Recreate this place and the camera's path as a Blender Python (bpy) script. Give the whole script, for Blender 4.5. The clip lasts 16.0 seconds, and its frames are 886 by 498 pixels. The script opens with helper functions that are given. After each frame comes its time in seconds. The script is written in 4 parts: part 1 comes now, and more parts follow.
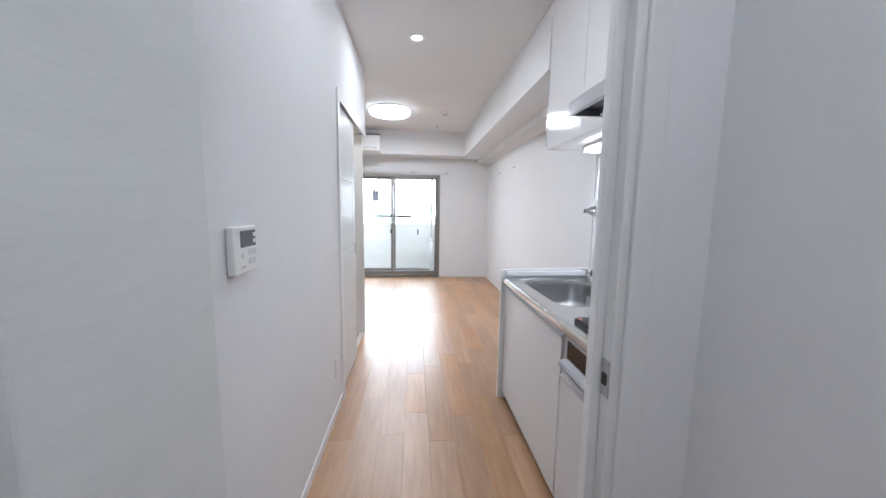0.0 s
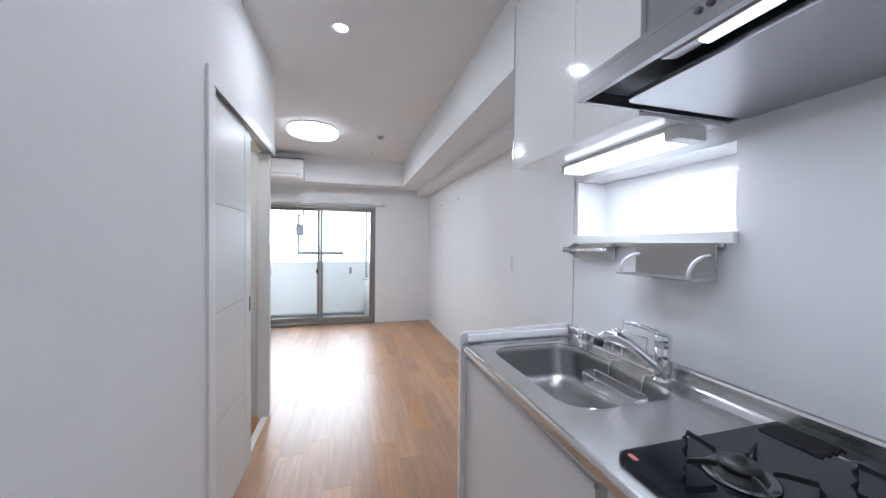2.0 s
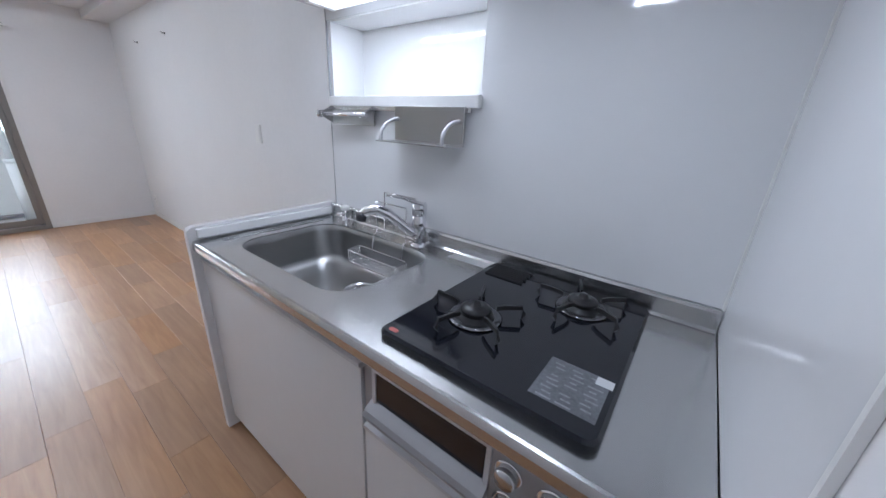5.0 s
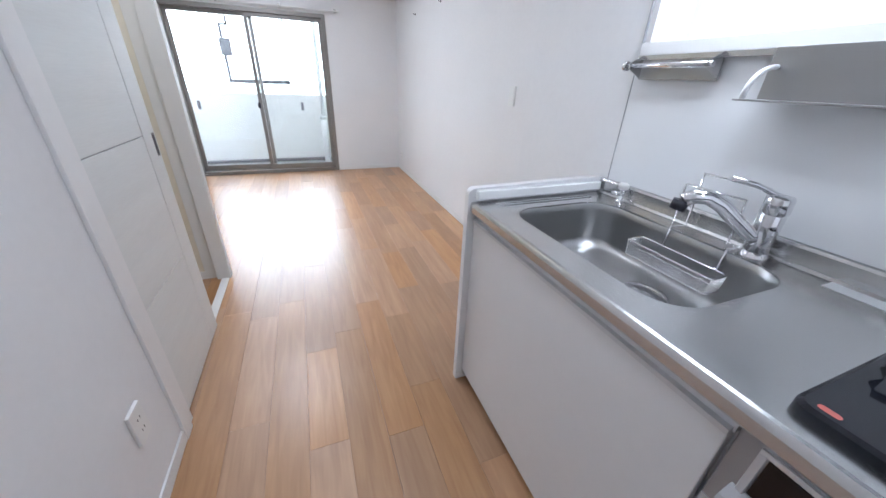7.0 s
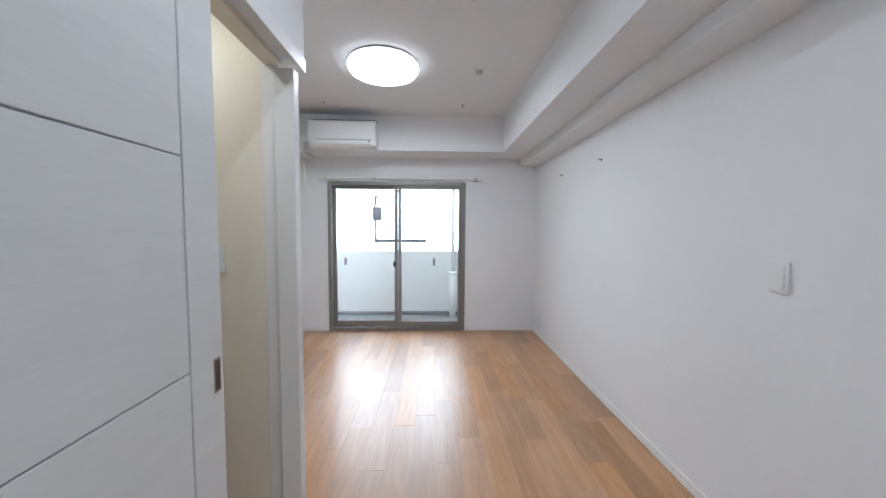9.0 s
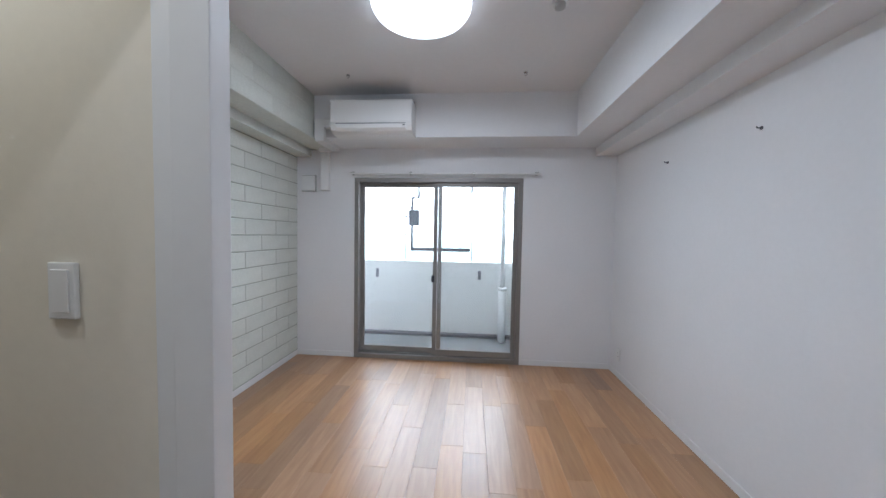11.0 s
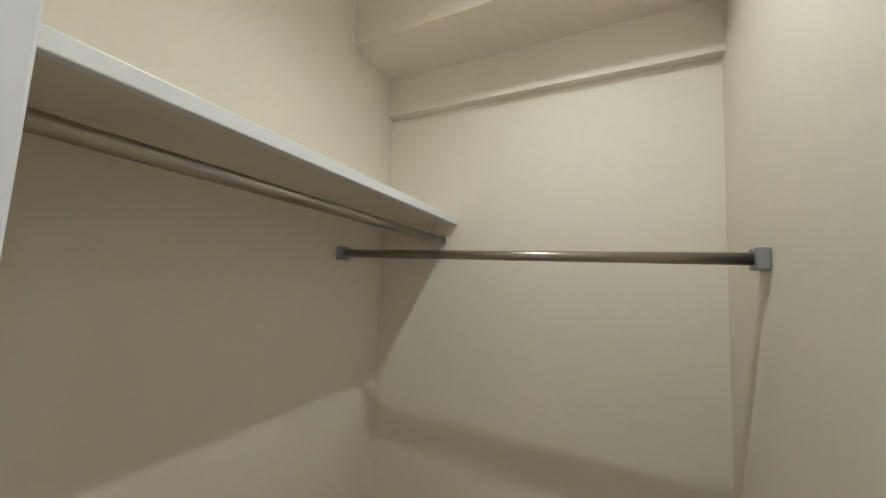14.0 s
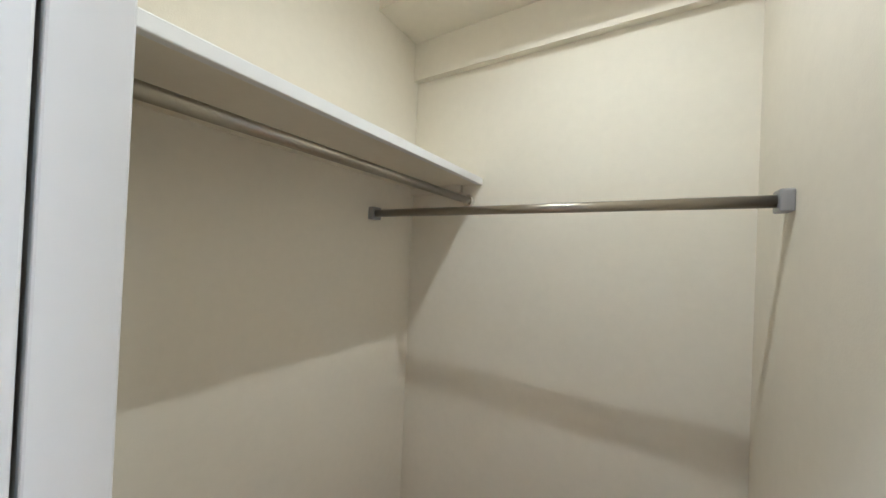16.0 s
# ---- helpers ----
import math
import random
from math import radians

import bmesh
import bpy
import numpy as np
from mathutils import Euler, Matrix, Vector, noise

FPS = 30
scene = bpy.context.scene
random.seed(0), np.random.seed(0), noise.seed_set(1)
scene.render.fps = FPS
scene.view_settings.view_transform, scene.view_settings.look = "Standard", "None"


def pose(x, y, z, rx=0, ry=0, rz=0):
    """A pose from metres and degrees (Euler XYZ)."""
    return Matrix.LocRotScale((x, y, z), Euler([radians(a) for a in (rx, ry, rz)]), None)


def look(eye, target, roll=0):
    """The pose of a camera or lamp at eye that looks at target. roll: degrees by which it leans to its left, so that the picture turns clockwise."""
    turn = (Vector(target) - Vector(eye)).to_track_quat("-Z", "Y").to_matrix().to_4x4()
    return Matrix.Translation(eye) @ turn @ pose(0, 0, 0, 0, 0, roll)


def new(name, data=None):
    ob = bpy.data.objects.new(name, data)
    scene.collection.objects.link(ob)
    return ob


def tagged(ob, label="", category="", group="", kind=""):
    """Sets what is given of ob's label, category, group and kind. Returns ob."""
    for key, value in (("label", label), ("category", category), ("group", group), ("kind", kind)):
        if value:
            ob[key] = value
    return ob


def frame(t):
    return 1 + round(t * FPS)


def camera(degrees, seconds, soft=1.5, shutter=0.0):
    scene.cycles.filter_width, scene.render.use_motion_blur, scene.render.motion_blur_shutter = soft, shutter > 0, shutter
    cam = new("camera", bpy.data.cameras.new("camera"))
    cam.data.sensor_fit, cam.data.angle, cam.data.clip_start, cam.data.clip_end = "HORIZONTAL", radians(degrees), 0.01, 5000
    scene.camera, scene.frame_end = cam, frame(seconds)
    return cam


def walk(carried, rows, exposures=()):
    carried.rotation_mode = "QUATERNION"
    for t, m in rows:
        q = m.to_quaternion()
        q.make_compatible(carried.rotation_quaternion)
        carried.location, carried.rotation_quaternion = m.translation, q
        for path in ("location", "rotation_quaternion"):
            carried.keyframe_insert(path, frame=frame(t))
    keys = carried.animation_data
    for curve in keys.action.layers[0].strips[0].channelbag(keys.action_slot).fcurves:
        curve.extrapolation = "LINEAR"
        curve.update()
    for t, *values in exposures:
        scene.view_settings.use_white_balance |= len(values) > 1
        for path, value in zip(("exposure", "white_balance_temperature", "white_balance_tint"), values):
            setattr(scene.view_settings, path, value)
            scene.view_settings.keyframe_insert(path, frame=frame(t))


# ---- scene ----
cam = camera(105.5, 16.0)
PATH = [
    (0, (0.615, 0.671, 1.297), (0.788, 2.65, 1.059), 0.8),
    (0.5, (0.617, 0.836, 1.29), (0.66, 2.826, 1.092), 0.1),
    (1, (0.601, 1.029, 1.315), (0.677, 3.023, 1.194), 0.2),
    (1.5, (0.613, 1.175, 1.324), (0.793, 3.165, 1.252), 0.4),
    (2, (0.691, 1.329, 1.32), (1.224, 3.256, 1.288), 0.5),
    (2.5, (0.781, 1.414, 1.348), (1.767, 3.154, 1.35), -0.8),
    (3, (0.854, 1.43, 1.39), (2.342, 2.761, 1.517), -1.4),
    (3.5, (0.857, 1.446, 1.404), (2.496, 2.58, 1.565), -1.4),
    (4, (0.849, 1.466, 1.373), (2.512, 2.572, 1.271), -0.3),
    (4.2, (0.848, 1.467, 1.346), (2.492, 2.576, 1.086), 0.1),
    (6.3, (0.795, 1.535, 1.226), (1.952, 2.811, 0.21), 3.6),
    (6.5, (0.771, 1.605, 1.219), (1.794, 2.998, 0.212), 3.6),
    (7, (0.697, 1.809, 1.228), (1.369, 3.468, 0.338), 2.4),
    (7.5, (0.623, 2.056, 1.293), (1.038, 3.932, 0.739), 1.8),
    (8, (0.617, 2.242, 1.33), (0.871, 4.201, 1.02), 1.0),
    (8.5, (0.646, 2.484, 1.329), (0.762, 4.475, 1.176), 0.4),
    (8.7, (0.673, 2.562, 1.34), (0.761, 4.555, 1.201), 0.4),
    (10.8, (0.615, 3.462, 1.293), (0.599, 5.461, 1.233), 1.0),
    (11, (0.586, 3.521, 1.327), (0.419, 5.512, 1.242), 1.0),
    (11.5, (0.504, 3.675, 1.319), (-0.215, 5.54, 1.236), 1.0),
    (12, (0.299, 3.771, 1.315), (-0.964, 5.318, 1.211), 1.4),
    (12.5, (0.18, 3.838, 1.329), (-1.375, 5.091, 1.223), 2.3),
    (13, (0.09, 3.813, 1.361), (-1.802, 4.46, 1.296), 1.2),
    (13.5, (0.051, 3.801, 1.376), (-1.945, 3.673, 1.382), 0.9),
    (14, (0.046, 3.87, 1.409), (-1.743, 2.995, 1.592), 2.9),
    (14.5, (0.066, 3.904, 1.46), (-1.59, 2.887, 1.931), 2.8),
    (15, (0.081, 3.922, 1.484), (-1.541, 2.943, 2.125), 2.8),
    (15.5, (0.078, 3.928, 1.463), (-1.548, 2.928, 2.057), 3.2),
    (16, (0.08, 3.917, 1.356), (-1.627, 2.876, 1.374), 2.5),
]
walk(cam, [(t, look(e, g, r)) for t, e, g, r in PATH],
     exposures=[(0.0, -0.02, 5680, 9), (1.0, -0.1, 5650, 10), (1.5, -0.23, 5650, 10), (2.5, -0.42, 5450, 11), (3.5, -0.56, 5450, 12), (4.2, -0.57, 5450, 12), (6.3, -0.34, 5400, 9), (7.5, -0.04, 5550, 10), (8.5, -0.34, 5550, 8), (11.0, -0.82, 5400, 9), (12.5, -1.05, 5650, 7), (13.5, -0.62, 5700, 6), (14.5, -0.22, 5550, 6), (15.0, -0.13, 5350, 6), (16.0, 0.06, 5450, 6)])

# ---- light: bright overcast sky through the window, the lamps that are lit, two added fills ----
world = bpy.data.worlds.new("World")
scene.world = world
world.use_nodes = True
wn = world.node_tree
sky = wn.nodes.new("ShaderNodeTexSky")
sky.sky_type, sky.sun_disc = "NISHITA", False
sky.sun_elevation, sky.sun_rotation = radians(50), radians(200)
sky.air_density, sky.dust_density = 1.0, 4.0
wn.nodes["Background"].inputs["Strength"].default_value = 0.15
wn.links.new(sky.outputs[0], wn.nodes["Background"].inputs["Color"])


def lamp(name, kind, power, m, colour=(1, 1, 1), **settings):
    data = bpy.data.lights.new(name, kind)
    data.energy, data.color = power, colour
    for key, value in settings.items():
        setattr(data, key, value)
    ob = new(name, data)
    ob.matrix_world = m
    return ob


DOWN = (0, 0, -1)
sun = lamp("sun", "SUN", 2.0, look((0, 20, 30), (0, 12, 0)), (1, 0.96, 0.9), angle=radians(10))
lamp("ceiling_lamp_light", "AREA", 30, look((0.29, 5.38, 2.49), (0.29, 5.38, 0)), (1, 0.98, 0.96), shape="DISK", size=0.46)
lamp("kitchen_downlight_light", "AREA", 5.2, look((0.73, 2.08, 2.585), (0.73, 2.08, 0)), (1, 0.98, 0.95), shape="DISK", size=0.07)
lamp("downlight_light", "AREA", 8.2, look((0.635, 3.445, 2.585), (0.635, 3.445, 0)), (1, 0.98, 0.95), shape="DISK", size=0.07)
# Added fill behind the start of the walk, without a fitting; brightens the entry walls.
lamp("entry_downlight_light", "AREA", 9.5, look((0.7, 0.2, 2.585), (0.7, 0.2, 0)), (1, 0.98, 0.95), shape="DISK", size=0.09)
lamp("cabinet_lamp_light", "AREA", 3.4, look((1.687, 2.40, 1.636), (1.687, 2.40, 0)), (1, 1, 1), shape="RECTANGLE", size=0.06, size_y=0.48)
lamp("hood_lamp_light", "AREA", 1.8, look((1.302, 1.715, 1.6835), (1.342, 1.715, 0)), (1, 1, 1), shape="RECTANGLE", size=0.15, size_y=0.018)
lamp("closet_lamp_light", "SPOT", 27.0, look((-0.43, 3.82, 2.385), (-0.43, 3.82, 0)), (1, 0.95, 0.85), spot_size=radians(150), spot_blend=1.0, shadow_soft_size=0.008)
# Added fill, no second bulb: lifts the closet ceiling and upper walls.
lamp("closet_bulb_light", "POINT", 0.9, pose(-0.43, 3.82, 2.35), (1, 0.95, 0.85), shadow_soft_size=0.03)


# ---- materials ----
def material(name, base, rough=0.5, metal=0.0, spec=0.5, grain=0.0, grain_scale=60.0, bump=0.0, bump_scale=200.0, stretch=(1, 1, 1), coat=0.0, rough_var=0.0):
    m = bpy.data.materials.new(name)
    m.use_nodes = True
    nt = m.node_tree
    b = nt.nodes["Principled BSDF"]
    b.inputs["Base Color"].default_value = (*base, 1)
    b.inputs["Roughness"].default_value = rough
    b.inputs["Metallic"].default_value = metal
    b.inputs["Specular IOR Level"].default_value = spec
    b.inputs["Coat Weight"].default_value = coat
    b.inputs["Coat Roughness"].default_value = 0.27 if rough > 0.3 else 0.08
    co = nt.nodes.new("ShaderNodeTexCoord")
    mp = nt.nodes.new("ShaderNodeMapping")
    mp.inputs["Scale"].default_value = stretch
    nt.links.new(co.outputs["Object"], mp.inputs["Vector"])
    if grain:
        big = nt.nodes.new("ShaderNodeTexNoise")
        big.inputs["Scale"].default_value = grain_scale / 12
        big.inputs["Detail"].default_value = 3
        small = nt.nodes.new("ShaderNodeTexNoise")
        small.inputs["Scale"].default_value = grain_scale
        small.inputs["Detail"].default_value = 4
        add = nt.nodes.new("ShaderNodeMath")
        nt.links.new(mp.outputs[0], big.inputs["Vector"])
        nt.links.new(mp.outputs[0], small.inputs["Vector"])
        nt.links.new(big.outputs["Fac"], add.inputs[0])
        nt.links.new(small.outputs["Fac"], add.inputs[1])
        ramp = nt.nodes.new("ShaderNodeMapRange")
        ramp.inputs["From Min"].default_value, ramp.inputs["From Max"].default_value = 0.6, 1.4
        ramp.inputs["To Min"].default_value, ramp.inputs["To Max"].default_value = 1 - grain, 1 + grain
        nt.links.new(add.outputs[0], ramp.inputs["Value"])
        mix = nt.nodes.new("ShaderNodeVectorMath")
        mix.operation = "SCALE"
        mix.inputs[0].default_value = base
        nt.links.new(ramp.outputs[0], mix.inputs["Scale"])
        nt.links.new(mix.outputs[0], b.inputs["Base Color"])
        if rough_var:
            rr = nt.nodes.new("ShaderNodeMapRange")
            rr.inputs["From Min"].default_value, rr.inputs["From Max"].default_value = 0.6, 1.4
            rr.inputs["To Min"].default_value, rr.inputs["To Max"].default_value = rough - rough_var, rough + rough_var
            nt.links.new(add.outputs[0], rr.inputs["Value"])
            nt.links.new(rr.outputs[0], b.inputs["Roughness"])
    if bump:
        n = nt.nodes.new("ShaderNodeTexNoise")
        n.inputs["Scale"].default_value = bump_scale
        n.inputs["Detail"].default_value = 3
        bp = nt.nodes.new("ShaderNodeBump")
        bp.inputs["Strength"].default_value = bump
        bp.inputs["Distance"].default_value = 0.002
        nt.links.new(mp.outputs[0], n.inputs["Vector"])
        nt.links.new(n.outputs["Fac"], bp.inputs["Height"])
        nt.links.new(bp.outputs[0], b.inputs["Normal"])
    return m


def glowing(name, colour, strength):
    m = bpy.data.materials.new(name)
    m.use_nodes = True
    b = m.node_tree.nodes["Principled BSDF"]
    b.inputs["Base Color"].default_value = (0.8, 0.8, 0.8, 1)
    b.inputs["Emission Color"].default_value = (*colour, 1)
    b.inputs["Emission Strength"].default_value = strength
    return m


def plank_material():
    m = material("oak_floor", (0.36, 0.2, 0.1), 0.42, spec=0.5, bump=0.05, bump_scale=60, stretch=(6, 0.5, 1), coat=0.72)
    nt = m.node_tree
    b = nt.nodes["Principled BSDF"]
    b.inputs["Coat Roughness"].default_value = 0.34
    info = nt.nodes.new("ShaderNodeObjectInfo")
    co = nt.nodes.new("ShaderNodeTexCoord")
    shift = nt.nodes.new("ShaderNodeVectorMath")
    shift.operation = "MULTIPLY_ADD"
    shift.inputs[1].default_value = (14, 1.1, 1)
    off = nt.nodes.new("ShaderNodeVectorMath")
    off.operation = "SCALE"
    off.inputs[0].default_value = (37, 53, 11)
    nt.links.new(info.outputs["Random"], off.inputs["Scale"])
    nt.links.new(co.outputs["Object"], shift.inputs[0])
    nt.links.new(off.outputs[0], shift.inputs[2])
    grain = nt.nodes.new("ShaderNodeTexNoise")
    grain.inputs["Scale"].default_value = 3.0
    grain.inputs["Detail"].default_value = 8
    grain.inputs["Distortion"].default_value = 0.6
    nt.links.new(shift.outputs[0], grain.inputs["Vector"])
    ramp = nt.nodes.new("ShaderNodeValToRGB")
    ramp.color_ramp.elements[0].position, ramp.color_ramp.elements[0].color = 0.28, (0.325, 0.160, 0.064, 1)
    ramp.color_ramp.elements[1].position, ramp.color_ramp.elements[1].color = 0.74, (0.44, 0.247, 0.110, 1)
    nt.links.new(grain.outputs["Fac"], ramp.inputs[0])
    hsv = nt.nodes.new("ShaderNodeHueSaturation")
    val = nt.nodes.new("ShaderNodeMapRange")
    val.inputs["To Min"].default_value, val.inputs["To Max"].default_value = 0.79, 1.18
    nt.links.new(info.outputs["Random"], val.inputs["Value"])
    nt.links.new(val.outputs[0], hsv.inputs["Value"])
    sat = nt.nodes.new("ShaderNodeMath")
    sat.operation = "PINGPONG"
    sat.inputs[1].default_value = 0.13
    nt.links.new(info.outputs["Random"], sat.inputs[0])
    sat2 = nt.nodes.new("ShaderNodeMath")
    sat2.operation = "MULTIPLY_ADD"
    sat2.inputs[1].default_value, sat2.inputs[2].default_value = 1.6, 0.88
    nt.links.new(sat.outputs[0], sat2.inputs[0])
    nt.links.new(sat2.outputs[0], hsv.inputs["Saturation"])
    nt.links.new(ramp.outputs[0], hsv.inputs["Color"])
    nt.links.new(hsv.outputs[0], b.inputs["Base Color"])
    return m


WALLPAPER = material("white_wallpaper", (0.80, 0.80, 0.81), 0.75, spec=0.25, grain=0.02, grain_scale=40, bump=0.12, bump_scale=260)
CEILPAPER = material("ceiling_wallpaper", (0.80, 0.79, 0.79), 0.85, spec=0.2, grain=0.02, grain_scale=30, bump=0.25, bump_scale=220)
CREAM = material("cream_wallpaper", (0.80, 0.748, 0.64), 0.8, spec=0.2, grain=0.025, grain_scale=40, bump=0.13, bump_scale=260)
TRIM = material("white_trim", (0.80, 0.80, 0.80), 0.4, grain=0.015, grain_scale=30)
WOODWHITE = material("white_woodgrain", (0.715, 0.735, 0.73), 0.38, grain=0.045, grain_scale=24, stretch=(1, 0.6, 9))
GLOSSWHITE = material("gloss_white_laminate", (0.82, 0.82, 0.82), 0.06, grain=0.01, grain_scale=10, coat=0.4)
SATINWHITE = material("satin_white_laminate", (0.70, 0.70, 0.71), 0.35, grain=0.015, grain_scale=20)
PANELWHITE = material("kitchen_panel", (0.80, 0.805, 0.82), 0.06, grain=0.01, grain_scale=10)
PLASTIC = material("white_plastic", (0.80, 0.80, 0.79), 0.35, grain=0.01, grain_scale=40)
STEEL = material("brushed_steel", (0.60, 0.60, 0.60), 0.24, metal=1.0, grain=0.02, grain_scale=18, rough_var=0.02)
HOODSTEEL = material("hood_steel", (0.40, 0.40, 0.42), 0.27, metal=0.9, grain=0.015, grain_scale=3)
GRILLSTEEL = material("grill_steel", (0.37, 0.37, 0.385), 0.55, metal=0.6, grain=0.02, grain_scale=18)
ALURAIL = material("satin_aluminium", (0.62, 0.62, 0.64), 0.5, metal=0.4, grain=0.02, grain_scale=18)
RODSTEEL = material("closet_rod_steel", (0.36, 0.33, 0.28), 0.28, metal=1.0)
# grey of the ceiling sensor head, also the shade outline of the air vent
SENSORGREY_VENTSHADE = material("sensor_grey_vent_shade", (0.48, 0.48, 0.47), 0.5, grain=0.02)
# steel with a lowered base colour that stands in for dark reflections
DIMSTEEL = material("dark_reflection_steel", (0.40, 0.40, 0.40), 0.29, metal=1.0, grain=0.015, grain_scale=4)
FLOORGAP = material("dark_wood_joint", (0.10, 0.05, 0.025), 0.8, grain=0.1)
CHROME = material("chrome", (0.80, 0.80, 0.82), 0.08, metal=1.0)
DARKSTEEL = material("dark_steel", (0.10, 0.10, 0.11), 0.4, metal=0.6, grain=0.05)
BLACKGLASS = material("black_glass", (0.008, 0.009, 0.014), 0.07, spec=0.5)
BURNER = material("burner_cap", (0.014, 0.014, 0.016), 0.32, metal=0.3, grain=0.1)
DARKCHROME = material("dark_polished_steel", (0.16, 0.16, 0.17), 0.22, metal=0.9, grain=0.05)
BLACK = material("black_iron", (0.015, 0.015, 0.016), 0.45, grain=0.1)
DARKPLASTIC = material("dark_plastic", (0.03, 0.03, 0.04), 0.3)
SCREEN = material("grey_display", (0.06, 0.065, 0.09), 0.2)
ALU = material("bronze_aluminium", (0.26, 0.245, 0.23), 0.42, metal=0.4, grain=0.04, grain_scale=80)
CONCRETE = material("painted_concrete", (0.72, 0.72, 0.70), 0.8, grain=0.05, grain_scale=18, bump=0.3, bump_scale=80)
BALFLOOR = material("balcony_sheet", (0.24, 0.25, 0.26), 0.7, grain=0.1, grain_scale=30, bump=0.2)
RAILGREY = material("pale_railing_paint", (0.78, 0.79, 0.79), 0.5, grain=0.03)
GALV = material("grey_painted_metal", (0.2, 0.2, 0.22), 0.5, metal=0.3, grain=0.05)
PVC = material("white_pipe", (0.76, 0.76, 0.75), 0.4, grain=0.03)
FLOORWOOD = plank_material()
GREYMARK = material("grey_print", (0.35, 0.36, 0.38), 0.5)
PAPER = material("sticker_paper", (0.62, 0.63, 0.64), 0.5)
STICKER = material("grey_sticker", (0.13, 0.135, 0.15), 0.4, grain=0.4, grain_scale=160)
STICKERLINE = material("sticker_lines", (0.24, 0.245, 0.26), 0.4, grain=0.4, grain_scale=200)
LIGHTGLOW = glowing("lamp_glow", (1, 0.99, 0.97), 5.0)
TUBEGLOW = glowing("tube_glow", (1, 1, 1), 3.0)


def glass_material():
    m = bpy.data.materials.new("clear_glass")
    m.use_nodes = True
    b = m.node_tree.nodes["Principled BSDF"]
    b.inputs["Base Color"].default_value = (0.97, 0.99, 0.98, 1)
    b.inputs["Roughness"].default_value = 0.0
    b.inputs["IOR"].default_value = 1.45
    b.inputs["Transmission Weight"].default_value = 1.0
    return m


GLASS = glass_material()


# ---- mesh helpers ----
def box(bm, x0, x1, y0, y1, z0, z1, bevel=0.0, seg=2):
    before = set(bm.faces)
    vs = [bm.verts.new((x, y, z)) for x in (x0, x1) for y in (y0, y1) for z in (z0, z1)]
    idx = ((0, 1, 3, 2), (4, 6, 7, 5), (0, 4, 5, 1), (2, 3, 7, 6), (0, 2, 6, 4), (1, 5, 7, 3))
    fs = [bm.faces.new([vs[i] for i in f]) for f in idx]
    if bevel:
        es = list({e for f in fs for e in f.edges})
        bmesh.ops.bevel(bm, geom=es, offset=bevel, segments=seg, profile=0.5, affect="EDGES")
    return bm


def boxes(*rows, bevel=0.0):
    bm = bmesh.new()
    for r in rows:
        box(bm, *r, bevel=bevel)
    return bm


def tube(bm, pts, r, seg=12, caps=True):
    """A round bar along a line of points."""
    pts = [Vector(p) for p in pts]
    rings = []
    up = None
    for i, p in enumerate(pts):
        d = (pts[min(i + 1, len(pts) - 1)] - pts[max(i - 1, 0)]).normalized()
        if up is None:
            up = d.orthogonal().normalized()
        up = (up - d * up.dot(d)).normalized()
        side = d.cross(up)
        rings.append([bm.verts.new(p + r * (math.cos(a) * up + math.sin(a) * side)) for a in [2 * math.pi * k / seg for k in range(seg)]])
    for a, b in zip(rings, rings[1:]):
        for k in range(seg):
            bm.faces.new((a[k], a[(k + 1) % seg], b[(k + 1) % seg], b[k])).smooth = True
    if caps:
        bm.faces.new(rings[0][::-1])
        bm.faces.new(rings[-1])
    return bm


def turned(bm, profile, centre, seg=32, axis="z"):
    """A turned body: profile rows of (radius, height) about an axis through centre."""
    rings = []
    for r, h in profile:
        ring = []
        for k in range(seg):
            a = 2 * math.pi * k / seg
            u, v = r * math.cos(a), r * math.sin(a)
            p = (u, v, h) if axis == "z" else (h, u, v) if axis == "x" else (u, h, v)
            ring.append(bm.verts.new(Vector(centre) + Vector(p)))
        rings.append(ring)
    for a, b in zip(rings, rings[1:]):
        for k in range(seg):
            bm.faces.new((a[k], a[(k + 1) % seg], b[(k + 1) % seg], b[k])).smooth = True
    bm.faces.new(rings[0])
    bm.faces.new(rings[-1])
    return bm


def extruded(bm, outline, lo, hi, axis="y"):
    """A prism: outline of (u, v) pushed along an axis. axis y: u is x, v is z; axis x: u is y, v is z; axis z: u is x, v is y."""
    def at(u, v, w):
        return (u, w, v) if axis == "y" else (w, u, v) if axis == "x" else (u, v, w)
    a = [bm.verts.new(at(u, v, lo)) for u, v in outline]
    b = [bm.verts.new(at(u, v, hi)) for u, v in outline]
    n = len(outline)
    for i in range(n):
        bm.faces.new((a[i], a[(i + 1) % n], b[(i + 1) % n], b[i]))
    bm.faces.new(a[::-1])
    bm.faces.new(b)
    return bm


def rounded(x0, x1, y0, y1, r, n=6):
    """A rectangle's outline with round corners."""
    out = []
    for cx, cy, a0 in ((x1 - r, y1 - r, 0), (x0 + r, y1 - r, 90), (x0 + r, y0 + r, 180), (x1 - r, y0 + r, 270)):
        for k in range(n + 1):
            a = radians(a0 + 90 * k / n)
            out.append((cx + r * math.cos(a), cy + r * math.sin(a)))
    return out


def finish(bm, name, mat):
    bmesh.ops.recalc_face_normals(bm, faces=bm.faces)
    me = bpy.data.meshes.new(name)
    bm.to_mesh(me)
    bm.free()
    me.materials.append(mat)
    return me


